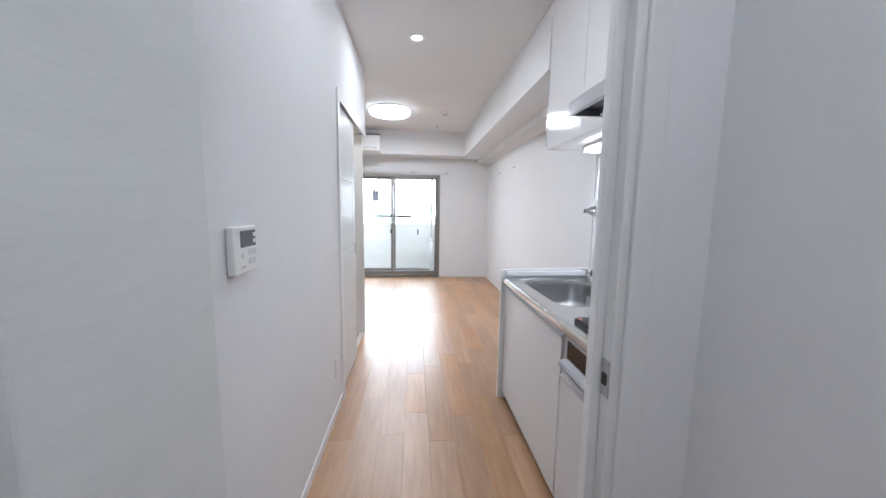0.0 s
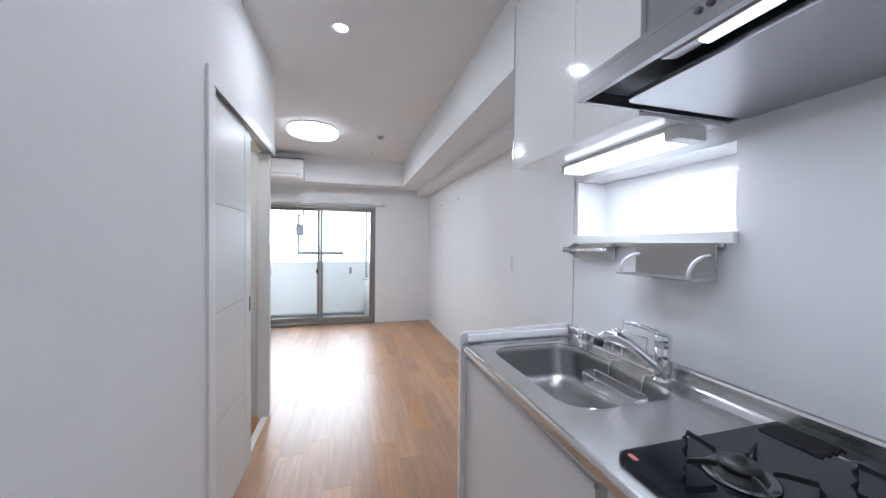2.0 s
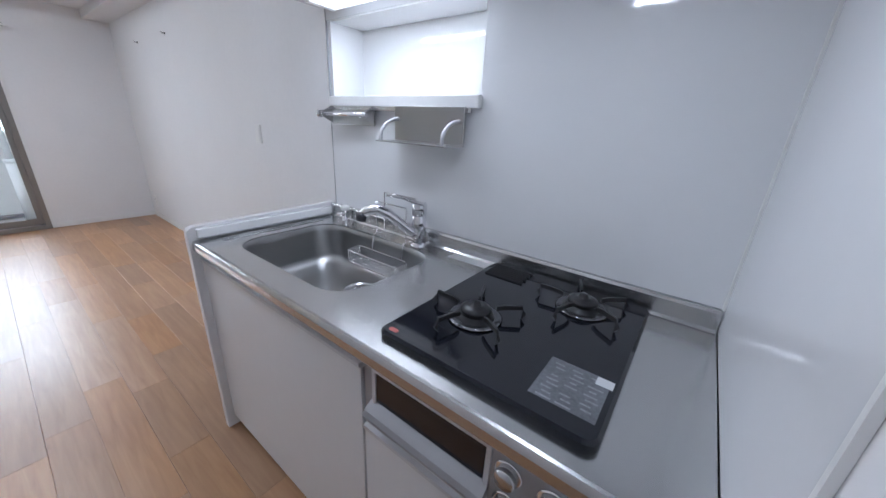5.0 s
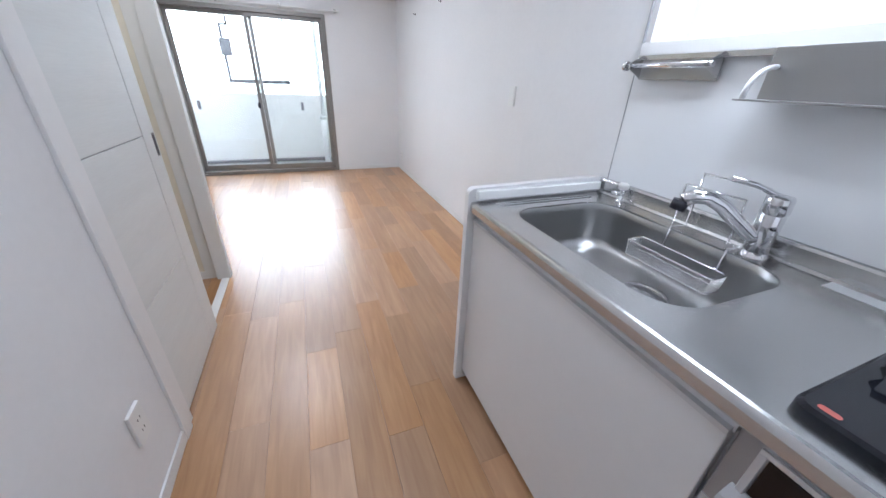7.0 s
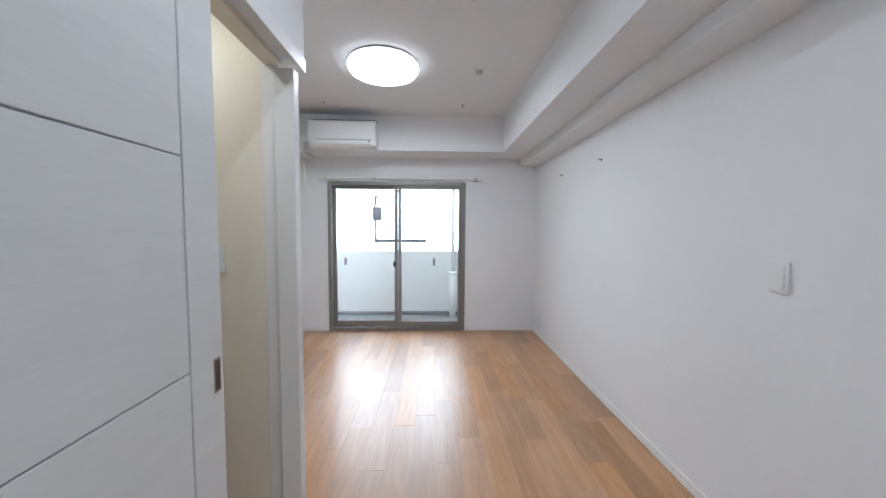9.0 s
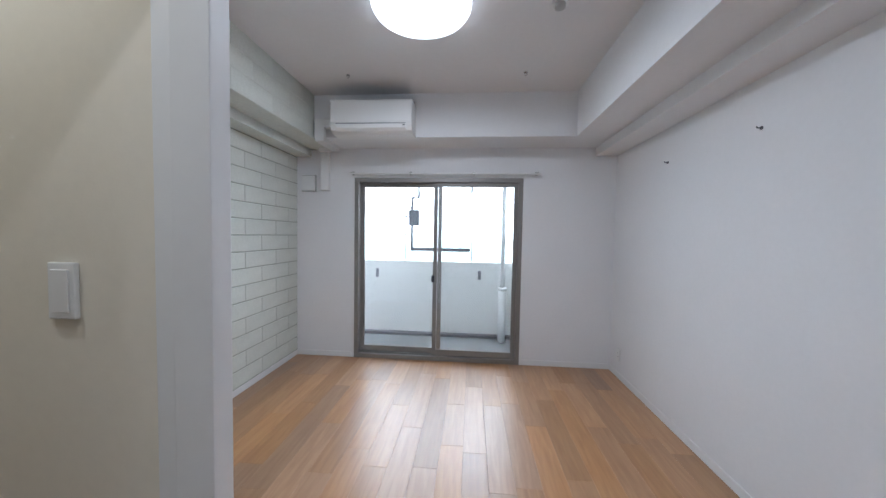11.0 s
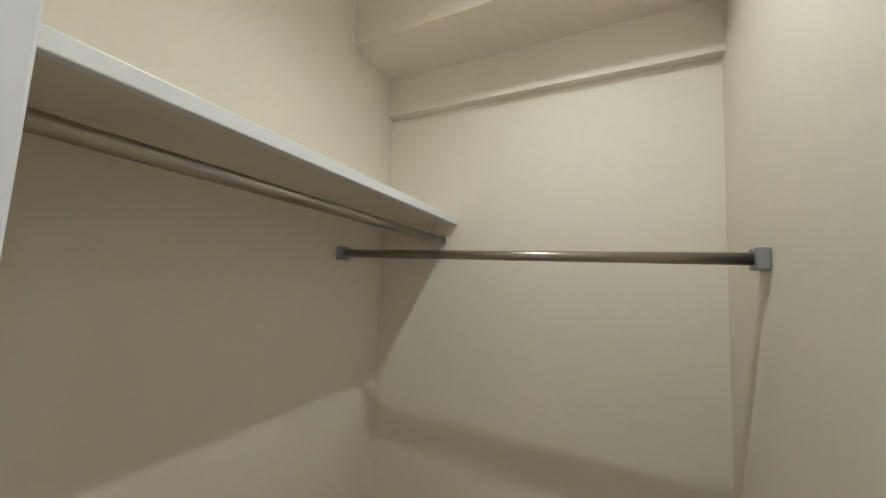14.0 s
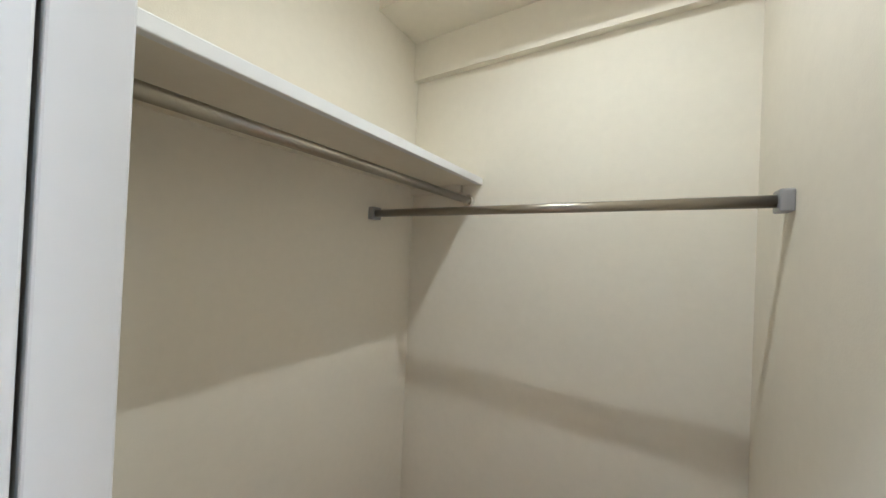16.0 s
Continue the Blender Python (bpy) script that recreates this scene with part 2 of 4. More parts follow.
def part(name, bm, mat, parent, label=""):
    ob = new(name, finish(bm, name, mat))
    ob.parent = parent
    ob.matrix_parent_inverse = parent.matrix_world.inverted()
    return tagged(ob, label)


def setting(name, bm, mat, label, category):
    return tagged(new(name, finish(bm, name, mat)), label, category, kind="structure")


def thing(name, base, label, category, group=""):
    ob = new(name)
    ob.empty_display_size = 0.05
    ob.matrix_world = pose(*base)
    bpy.context.view_layer.update()
    return tagged(ob, label, category, group)


# ---- the plan ----
CEIL = 2.60
XR, XK, XH = 2.0, 1.792, 0.134      # room's right wall, kitchen wall, hall's left wall
YW = 7.0                           # window wall
XL = -1.28                         # brick-paper wall
XC, YC0, YC1 = -1.012, 3.10, 4.14  # closet: back wall, near wall, far wall
YK0, YK1 = 1.36, 2.862             # kitchen run
WX0, WX1, WZ1 = -0.645, 1.096, 1.908  # window opening
NY0, NY1, NZ0, NZ1 = 2.053, 2.776, 1.361, 1.637  # niche over the sink

setting("wall_east", boxes((XR, 2.15, 3.43, 7.15, 0, CEIL)), WALLPAPER, "plain white wallpapered wall of the living room", "wall")
setting("wall_kitchen", boxes((XK, 2.15, 1.2, NY0, 0, CEIL), (XK, 2.15, NY1, 3.43, 0, CEIL), (XK, 2.15, NY0, NY1, 0, NZ0), (XK, 2.15, NY0, NY1, NZ1, CEIL), (1.953, 2.15, NY0, NY1, NZ0, NZ1)),
        WALLPAPER, "white wall that carries the kitchen, standing proud of the room wall", "wall")
setting("wall_north", boxes((-1.4, WX0, YW, 7.15, 0, CEIL), (WX1, 2.15, YW, 7.15, 0, CEIL), (WX0, WX1, YW, 7.15, WZ1, CEIL)), WALLPAPER, "white wallpapered wall round the balcony window", "wall")
brick_wall = setting("wall_west", boxes((-1.4, XL, YC1 + 0.016, 7.0, 0, CEIL)), WALLPAPER, "accent wall covered with pale brick-pattern wallpaper", "wall")
setting("wall_divider", boxes((-1.4, 0.03, YC1 + 0.008, YC1 + 0.016, 0, CEIL)), WALLPAPER, "white partition wall between closet and living room", "wall")
setting("wall_closet_back", boxes((-1.4, XC, 3.0, YC1, 0, CEIL)), CREAM, "cream wallpapered back wall of the walk-in closet", "wall")
setting("wall_closet_near", boxes((XC, 0.03, 3.0, YC0, 0, CEIL)), CREAM, "cream wallpapered side wall of the closet behind the shelf", "wall")
setting("wall_closet_far", boxes((-1.4, 0.03, YC1, YC1 + 0.008, 0, CEIL)), CREAM, "cream wallpapered side wall of the closet with the switch", "wall")
setting("wall_closet_front", boxes((-0.012, 0.03, YC0, 3.56, 0, 2.0), (-0.02, 0.049, YC0, YC1, 2.0, CEIL)), CREAM, "cream wall over and beside the closet opening", "wall")
setting("wall_hall", boxes((-0.1, XH, 1.345, 2.92, 0, CEIL), (0.05, XH, 2.92, YC1 + 0.016, 2.02, CEIL)), WALLPAPER, "white wallpapered wall along the kitchen hall", "wall")
setting("wall_entry", boxes((1.069, 2.15, 1.30, 1.349, 0, CEIL), (XH, 1.069, 1.30, 1.349, 2.05, CEIL), (-0.1, 0.17, 1.30, 1.345, 0, CEIL), (1.21, 1.3, -1.5, 1.30, 0, CEIL), (-0.1, 0.06, -1.5, 1.30, 0, CEIL), (-0.1, 1.3, -1.6, -1.5, 0, CEIL)),
        WALLPAPER, "white walls of the entry passage round the doorway", "wall")
setting("ceiling", boxes((-0.1, 2.15, -1.6, 7.15, CEIL, CEIL + 0.1), (-1.4, -0.1, 3.0, 7.15, CEIL, CEIL + 0.1)), CEILPAPER, "white papered ceiling", "ceiling")
setting("closet_ceiling", boxes((XC, -0.02, YC0, YC1, 2.40, CEIL - 0.005)), CREAM, "lower cream ceiling of the closet", "ceiling")
setting("beam_east", boxes((1.49, XR, 3.43, 7.0, 2.21, CEIL), (1.49, XK, 2.84, 3.43, 2.21, CEIL)), WALLPAPER, "boxed-in ceiling beam along the wall", "beam")
setting("beam_step_east", boxes((XK, XR, 3.43, 7.0, 2.13, 2.209)), WALLPAPER, "small boxed step below the ceiling beam", "beam")
setting("beam_north", boxes((-0.9, 1.49, 6.6, 7.0, 2.21, CEIL)), WALLPAPER, "boxed-in ceiling beam over the window", "beam")
setting("beam_west", boxes((XL, -0.9, YC1 + 0.016, 7.0, 2.2, CEIL), (XL, -1.12, YC1 + 0.016, 7.0, 2.125, 2.2)), WALLPAPER, "boxed-in beam covered with brick-pattern wallpaper", "beam")
setting("beam_closet", boxes((XC, -0.77, YC0, YC1, 2.178, 2.40), (XC, XC + 0.028, YC0, YC1, 2.03, 2.178)), CREAM, "cream boxed beam at the back of the closet", "beam")

# ---- trim ----
setting("baseboard", boxes((XH, XH + 0.008, 1.40, 2.885, 0, 0.055), (XR - 0.008, XR, 3.43, 6.992, 0, 0.055), (WX1 + 0.03, XR - 0.008, YW - 0.008, YW, 0, 0.055), (XL + 0.008, WX0 - 0.03, YW - 0.008, YW, 0, 0.055),
        (XL, XL + 0.008, YC1 + 0.024, 7.0, 0, 0.055), (XK - 0.008, XK, 2.87, 3.43, 0, 0.055), (XC, XC + 0.008, YC0, YC1, 0, 0.055), (XC + 0.008, 0.03, YC1 - 0.008, YC1, 0, 0.055), (XC + 0.008, -0.02, YC0, YC0 + 0.008, 0, 0.055), bevel=0.002),
        TRIM, "low white baseboard along the walls", "baseboard")
setting("door_1", boxes((XH, XH + 0.012, 2.885, 2.945, 0, 2.03), (XH - 0.006, XH + 0.003, 2.9455, 2.985, 0, 1.975), (XH, XH + 0.008, 2.945, YC1 + 0.014, 1.975, 2.03), (0.03, 0.109, YC1 - 0.036, YC1 + 0.016, 0, 1.975), (-0.035, 0.0295, YC1 - 0.007, YC1, 0, 1.998), (0.05, XH, 2.93, 2.945, 0, 1.975), (0.0355, 0.0615, 3.47, 3.574, 0, 1.975),
        (-0.014, 0.032, 3.56, 3.575, 0, 2.0), bevel=0.002), TRIM, "white door frame of the closet opening", "door frame")
setting("door_track", boxes((0.055, 0.10, 2.95, YC1 - 0.02, 0.0005, 0.004)), PLASTIC, "white floor guide under the sliding door", "door track")
setting("door_2", boxes((1.022, 1.068, 1.30, 1.334, 0, 2.05), (1.001, 1.075, 1.335, 1.362, 0, 2.06), (1.040, 1.088, 1.288, 1.299, 0, 2.06), (0.17, 0.214, 1.3265, 1.345, 0, 2.05), (0.17, 1.075, 1.29, 1.36, 2.061, 2.10), bevel=0.003),
        TRIM, "white frame of the doorway between entry and kitchen", "door frame")
strike = thing("strike_plate", (1.022, 1.317, 0.943), "grey metal latch strike plate on the doorway frame", "latch")
part("plate", boxes((1.019, 1.022, 1.302, 1.332, 0.905, 0.985), bevel=0.0008), STEEL, strike)
part("latch_hole", boxes((1.0176, 1.021, 1.309, 1.325, 0.93, 0.955)), BLACK, strike, "dark latch hole")


def bifold():
    t = thing("bifold_door", (0.2, 1.2, 0), "white wood-grain folding door, folded open beside the doorway", "door")
    part("panel", boxes((0.208, 0.240, 1.00, 1.325, 0.01, 2.04), bevel=0.003), WOODWHITE, t)
    part("panel", boxes((0.167, 0.199, 0.985, 1.28, 0.01, 2.04), bevel=0.003), WOODWHITE, t)
    bm = bmesh.new()
    for z in (0.25, 1.0, 1.8):
        tube(bm, [(0.2035, 0.992, z), (0.2035, 0.992, z + 0.08)], 0.007)
    part("hinge", bm, STEEL, t, "steel hinges at the fold")


def closet_door():
    t = thing("sliding_door", (0.075, 3.26, 0), "white wood-grain sliding closet door, pushed half open", "door")
    y0, y1 = 2.947, 3.575
    zs = ((0.01, 0.498), (0.502, 0.998), (1.002, 1.488), (1.492, 1.97))
    for z0, z1 in zs:
        part("panel", boxes((0.064, 0.120, y0, 3.455, z0, z1), bevel=0.0015), WOODWHITE, t)
    part("core", boxes((0.068, 0.115, y0 + 0.004, y1 - 0.004, 0.012, 1.968)), GREYMARK, t, "grey core showing in the grooves")
    part("stile", boxes((0.062, 0.121, 3.458, y1, 0.008, 1.972), bevel=0.003), WOODWHITE, t)
    h = part("finger_pull", boxes((0.1205, 0.1225, 3.535, 3.562, 0.91, 1.0), bevel=0.0008), STEEL, t, "recessed metal finger pull")
    part("recess", boxes((0.1215, 0.1232, 3.540, 3.557, 0.917, 0.993)), DARKPLASTIC, h)


bifold()
closet_door()


# ---- kitchen ----
XF = 1.20  # front of the base units


def counter():
    t = thing("worktop", (1.48, 2.1, 0.855), "brushed stainless steel worktop with a raised back edge", "worktop")
    bm = bmesh.new()
    z = 0.855
    outer = [(1.192, YK0 + 0.002), (1.745, YK0 + 0.002), (1.745, 2.832), (1.192, 2.832)]
    hole = rounded(1.268, 1.674, 2.126, 2.722, 0.10)
    lo = [bm.verts.new((x, y, z)) for x, y in outer]
    li = [bm.verts.new((x, y, z)) for x, y in hole]
    es = [bm.edges.new((l[i], l[(i + 1) % len(l)])) for l in (lo, li) for i in range(len(l))]
    bmesh.ops.triangle_fill(bm, edges=es, use_beauty=True)
    rim = [bm.verts.new((x, y, z - 0.012)) for x, y in hole]
    for i in range(len(li)):
        bm.faces.new((li[i], li[(i + 1) % len(li)], rim[(i + 1) % len(li)], rim[i]))
    part("top", bm, STEEL, t)
    nose = [(1.192, 0.8555), (1.186, 0.854), (1.182, 0.849), (1.180, 0.842), (1.180, 0.822), (1.183, 0.817), (1.20, 0.816), (1.20, 0.850)]
    part("front_edge", extruded(bmesh.new(), nose, YK0 + 0.002, 2.832), STEEL, t, "rolled steel front edge")
    lip = [(1.742, 0.8555), (1.748, 0.862), (1.748, 0.902), (1.752, 0.909), (1.769, 0.909), (1.769, 0.85), (1.742, 0.85)]
    part("back_edge", extruded(bmesh.new(), lip, YK0 + 0.002, 2.832), STEEL, t, "raised steel back edge")
    part("ridge", boxes((1.26, 1.66, 2.762, 2.768, 0.8552, 0.8585), bevel=0.001), STEEL, t)
    part("ridge", boxes((1.26, 1.66, 2.782, 2.788, 0.8552, 0.8585), bevel=0.001), STEEL, t)
    # the bowl
    bm = bmesh.new()
    rings = []
    for inset, depth, r in ((-0.004, 0.0, 0.104), (0.003, 0.008, 0.097), (0.006, 0.03, 0.096), (0.012, 0.13, 0.09), (0.02, 0.15, 0.085), (0.045, 0.162, 0.07), (0.10, 0.166, 0.04)):
        rings.append([bm.verts.new((x, y, 0.8545 - depth)) for x, y in rounded(1.268 + inset, 1.674 - inset, 2.126 + inset, 2.722 - inset, r)])
    for a, b in zip(rings, rings[1:]):
        for i in range(len(a)):
            bm.faces.new((a[i], a[(i + 1) % len(a)], b[(i + 1) % len(a)], b[i])).smooth = True
    bm.faces.new(rings[-1])
    bowl = part("sink_bowl", bm, DIMSTEEL, t, "deep rounded steel sink bowl")
    part("drain", turned(bmesh.new(), [(0.062, 0.0), (0.066, 0.003), (0.06, 0.005), (0.052, 0.003), (0.048, -0.004), (0.02, -0.004), (0.018, 0.002), (0.006, 0.003)], (1.54, 2.37, 0.689)), CHROME, bowl, "round drain cover")


def kitchen_units():
    u = thing("sink_cabinet", (1.47, 2.4, 0), "white kitchen base cabinet under the sink with one wide door", "cabinet")
    part("body", boxes((1.235, 1.765, 1.957, 2.828, 0.08, 0.66), (1.262, 1.765, 1.957, 2.828, 0.0, 0.08)), SATINWHITE, u)
    part("door", boxes((XF, 1.219, 1.96, 2.826, 0.06, 0.775), bevel=0.002), SATINWHITE, u)
    part("handle_rail", extruded(bmesh.new(), [(1.196, 0.777), (1.215, 0.777), (1.215, 0.808), (1.207, 0.808), (1.205, 0.79), (1.196, 0.787)], 1.96, 2.826), ALURAIL, u, "aluminium grip rail along the door top")
    part("upper_rail", boxes((1.206, 1.235, 1.957, 2.828, 0.782, 0.815), (1.2195, 1.235, 1.957, 2.828, 0.66, 0.782)), ALURAIL, u)
    e = thing("end_panel", (1.47, 2.85, 0), "white end panel of the kitchen, slightly higher than the worktop", "panel")
    outline = [(1.178, 0.0), (1.768, 0.0), (1.768, 0.905), (1.21, 0.895)] + [(1.203 + 0.025 * math.cos(a), 0.870 + 0.025 * math.sin(a)) for a in [radians(90 + 15 * k) for k in range(7)]]
    part("board", extruded(bmesh.new(), outline, 2.836, 2.864), SATINWHITE, e)
    part("splash_strip", boxes((1.205, 1.745, 2.816, 2.838, 0.857, 0.889), bevel=0.004), GLOSSWHITE, e, "white raised strip along the sink end")
    g = thing("stove_cabinet", (1.47, 1.66, 0), "white base cabinet with a drawer front under the grill", "cabinet")
    part("body", boxes((1.235, 1.765, 1.362, 1.953, 0.08, 0.60), (1.262, 1.765, 1.362, 1.953, 0.0, 0.08)), SATINWHITE, g)
    part("drawer_front", boxes((XF, 1.219, 1.364, 1.953, 0.06, 0.612), bevel=0.002), SATINWHITE, g)
    part("handle_rail", extruded(bmesh.new(), [(1.196, 0.613), (1.215, 0.613), (1.215, 0.64), (1.207, 0.64), (1.205, 0.626), (1.196, 0.623)], 1.364, 1.953), ALURAIL, g, "aluminium grip rail along the drawer top")
    part("filler", boxes((XF, 1.235, 1.364, 1.425, 0.645, 0.812), bevel=0.002), SATINWHITE, g)


def stove():
    t = thing("gas_cooktop", (1.49, 1.716, 0.855), "black glass two-burner gas cooktop set into the steel worktop", "cooktop")
    bm = bmesh.new()
    o = rounded(1.228, 1.74, 1.497, 1.937, 0.022)
    i = rounded(1.234, 1.734, 1.503, 1.931, 0.018)
    rings = [[bm.verts.new((x, y, z)) for x, y in l] for l, z in ((o, 0.8555), (o, 0.868), (i, 0.873))]
    for a, b in zip(rings, rings[1:]):
        for k in range(len(a)):
            bm.faces.new((a[k], a[(k + 1) % len(a)], b[(k + 1) % len(a)], b[k]))
    bm.faces.new(rings[-1])
    part("glass_top", bm, BLACKGLASS, t)
    for cx, cy in ((1.402, 1.805), (1.612, 1.632)):
        b = part("burner", turned(bmesh.new(), [(0.050, 0.0), (0.049, 0.004), (0.040, 0.006), (0.038, 0.013), (0.0345, 0.014), (0.0345, 0.019), (0.036, 0.020), (0.034, 0.026), (0.024, 0.030), (0.012, 0.031), (0.010, 0.038), (0.007, 0.041), (0.001, 0.042)], (cx, cy, 0.873)), BURNER, t, "dark burner with a stepped round cap")
        part("ring", turned(bmesh.new(), [(0.050, 0.0), (0.060, 0.001), (0.061, 0.004), (0.056, 0.006), (0.050, 0.005)], (cx, cy, 0.8731)), DARKCHROME, b, "dark polished drip ring")
        for k in range(5):
            g = bmesh.new()
            a = radians(72 * k + 20)
            c, s = math.cos(a), math.sin(a)
            pts = [(0.112, 0.0), (0.114, 0.024), (0.104, 0.034), (0.062, 0.033), (0.046, 0.029)]
            n = (-s * 0.0027, c * 0.0027)
            for (r0, z0), (r1, z1) in zip(pts, pts[1:]):
                q = []
                for sg in (-1, 1):
                    for r, z, dz in ((r0, z0, 0), (r1, z1, 0), (r1, z1, -0.010), (r0, z0, -0.010 if z0 > 0.01 else 0)):
                        rr = r - (0.008 if dz == 0 and z < 0.034 and r > 0.11 else 0)
                        q.append(g.verts.new((cx + c * rr + sg * n[0], cy + s * rr + sg * n[1], 0.873 + max(z + dz, 0.0))))
                for f in ((0, 1, 2, 3), (7, 6, 5, 4), (0, 4, 5, 1), (3, 2, 6, 7), (0, 3, 7, 4), (1, 5, 6, 2)):
                    g.faces.new([q[j] for j in f])
            part("pan_support", g, BLACK, b, "black cast-iron pan support finger")
    s = part("caution_sticker", boxes((1.268, 1.384, 1.512, 1.618, 0.8731, 0.8734)), STICKER, t, "grey caution sticker with fine print")
    rows = bmesh.new()
    for k in range(9):
        for j in range(3):
            if (k * 3 + j * 5) % 7:
                box(rows, 1.272 + 0.012 * k, 1.276 + 0.012 * k, 1.518 + 0.032 * j + 0.004 * (k % 3), 1.543 + 0.032 * j - 0.005 * (k % 2), 0.8734, 0.8736)
    part("printed_text", rows, STICKERLINE, s)
    part("badge", boxes((1.36, 1.382, 1.507, 1.535, 0.8737, 0.874)), PAPER, s)
    for k in range(7):
        x = 1.632 + 0.0125 * k
        part("vent_slat", extruded(bmesh.new(), [(x, 0.873), (x + 0.001, 0.8775), (x + 0.005, 0.8785), (x + 0.008, 0.873)], 1.80 + 0.004 * (k % 2), 1.915), BURNER, t, "dark slat of the rear exhaust vent")
    part("mark", extruded(bmesh.new(), rounded(1.241, 1.252, 1.893, 1.917, 0.0054), 0.8732, 0.8736, "z"), material("red_mark", (0.5, 0.12, 0.1), 0.4), t, "small red oval mark")
    # grill below the front edge
    f = thing("grill", (1.21, 1.68, 0.645), "steel fish grill with a dark window and knobs under the cooktop", "grill")
    part("face", boxes((1.204, 1.235, 1.427, 1.953, 0.645, 0.812), bevel=0.003), GRILLSTEEL, f)
    part("window", boxes((1.2015, 1.206, 1.648, 1.912, 0.712, 0.786), bevel=0.001), BLACKGLASS, f, "dark glass window")
    part("window_frame", boxes((1.200, 1.2055, 1.636, 1.924, 0.788, 0.797), (1.200, 1.2055, 1.636, 1.646, 0.70, 0.788), (1.200, 1.2055, 1.914, 1.924, 0.70, 0.788), bevel=0.001), ALURAIL, f)
    part("grill_handle", extruded(bmesh.new(), [(1.204, 0.668), (1.18, 0.672), (1.176, 0.684), (1.182, 0.694), (1.204, 0.708)], 1.636, 1.93), GRILLSTEEL, f, "wide steel pull bar")
    for cy, cz, r in ((1.605, 0.760, 0.019), (1.602, 0.692, 0.019), (1.53, 0.757, 0.022)):
        k = part("knob", turned(bmesh.new(), [(r, 0), (r * 0.98, -0.014), (r * 0.9, -0.018), (0.003, -0.018)], (1.203, cy, cz), 28, "x"), STEEL, f)
        part("knob_ring", turned(bmesh.new(), [(r + 0.005, 0.0), (r + 0.005, -0.002), (r, -0.002)], (1.2035, cy, cz), 28, "x"), CHROME, k)
    part("battery_slot", boxes((1.2025, 1.206, 1.51, 1.57, 0.682, 0.692)), DARKPLASTIC, f)


def faucet():
    t = thing("faucet", (1.705, 2.24, 0.855), "chrome single-lever kitchen faucet with a curved spout", "faucet")
    part("base", turned(bmesh.new(), [(0.03, 0), (0.03, 0.006), (0.026, 0.010), (0.024, 0.02)], (1.705, 2.24, 0.855)), CHROME, t)
    part("column", turned(bmesh.new(), [(0.025, 0.018), (0.025, 0.112), (0.0235, 0.114), (0.0235, 0.118), (0.0265, 0.12), (0.0265, 0.155), (0.023, 0.161), (0.002, 0.162)], (1.705, 2.24, 0.855)), CHROME, t)
    d = Vector((-0.16, 0.13, 0)).normalized()
    b = Vector((1.705, 2.24, 0.90))
    prof = [(0.0, 0.0), (0.03, 0.012), (0.07, 0.045), (0.11, 0.078), (0.145, 0.094), (0.175, 0.092), (0.195, 0.078)]
    part("spout", tube(bmesh.new(), [b + d * u + Vector((0, 0, v)) for u, v in prof], 0.0185, 16), CHROME, t)
    e = b + d * 0.198 + Vector((0, 0, 0.075))
    part("spray_head", tube(bmesh.new(), [e + Vector((0, 0, 0.004)), e + Vector((-0.004, 0.003, -0.020))], 0.0195, 16), DARKPLASTIC, t, "black rubber spray head")
    h = Vector((1.705, 2.24, 1.012))
    part("lever", tube(bmesh.new(), [h, h + d * 0.02 + Vector((0, 0, 0.008)), h + d * 0.06 + Vector((0, 0, 0.024)), h + d * 0.115 + Vector((0, 0, 0.034))], 0.007, 10), CHROME, t, "slim chrome lever")
    v = thing("diverter_valve", (1.725, 2.69, 0.855), "small chrome shut-off valve with a white cap", "valve")
    part("stem", turned(bmesh.new(), [(0.017, 0), (0.017, 0.005), (0.011, 0.008), (0.011, 0.042), (0.014, 0.044), (0.014, 0.048)], (1.725, 2.69, 0.855), 20), CHROME, v)
    part("cap", turned(bmesh.new(), [(0.017, 0.048), (0.018, 0.064), (0.014, 0.068), (0.001, 0.069)], (1.725, 2.69, 0.855), 20), PLASTIC, v, "white plastic cap")
    part("outlet", tube(bmesh.new(), [(1.725, 2.69, 0.885), (1.695, 2.71, 0.885)], 0.008), CHROME, v)


def wire_basket():
    t = thing("sink_basket", (1.56, 2.33, 0.74), "chrome wire basket hanging on the back of the sink", "basket")
    rim = bmesh.new()
    loop = rounded(1.585, 1.652, 2.27, 2.53, 0.015)
    for z in (0.755, 0.80):
        pts = [(x, y, z) for x, y in loop]
        tube(rim, pts + [pts[0]], 0.0028, 8, False)
    part("rim", rim, CHROME, t)
    for k in range(7):
        x = 1.590 + 0.0095 * k
        part("wire", tube(bmesh.new(), [(x, 2.27, 0.80), (x, 2.275, 0.752), (x, 2.525, 0.752), (x, 2.53, 0.80)], 0.002, 6), CHROME, t)
    part("hanger", tube(bmesh.new(), [(1.652, 2.30, 0.80), (1.66, 2.30, 0.862), (1.715, 2.295, 0.862), (1.715, 2.295, 1.022), (1.715, 2.455, 1.022), (1.715, 2.455, 0.862), (1.66, 2.46, 0.862), (1.652, 2.46, 0.80)], 0.0032, 8), CHROME, t)
    part("hanger", tube(bmesh.new(), [(1.70, 2.325, 0.858), (1.70, 2.325, 0.984), (1.70, 2.485, 0.984), (1.70, 2.485, 0.858)], 0.0032, 8), CHROME, t)


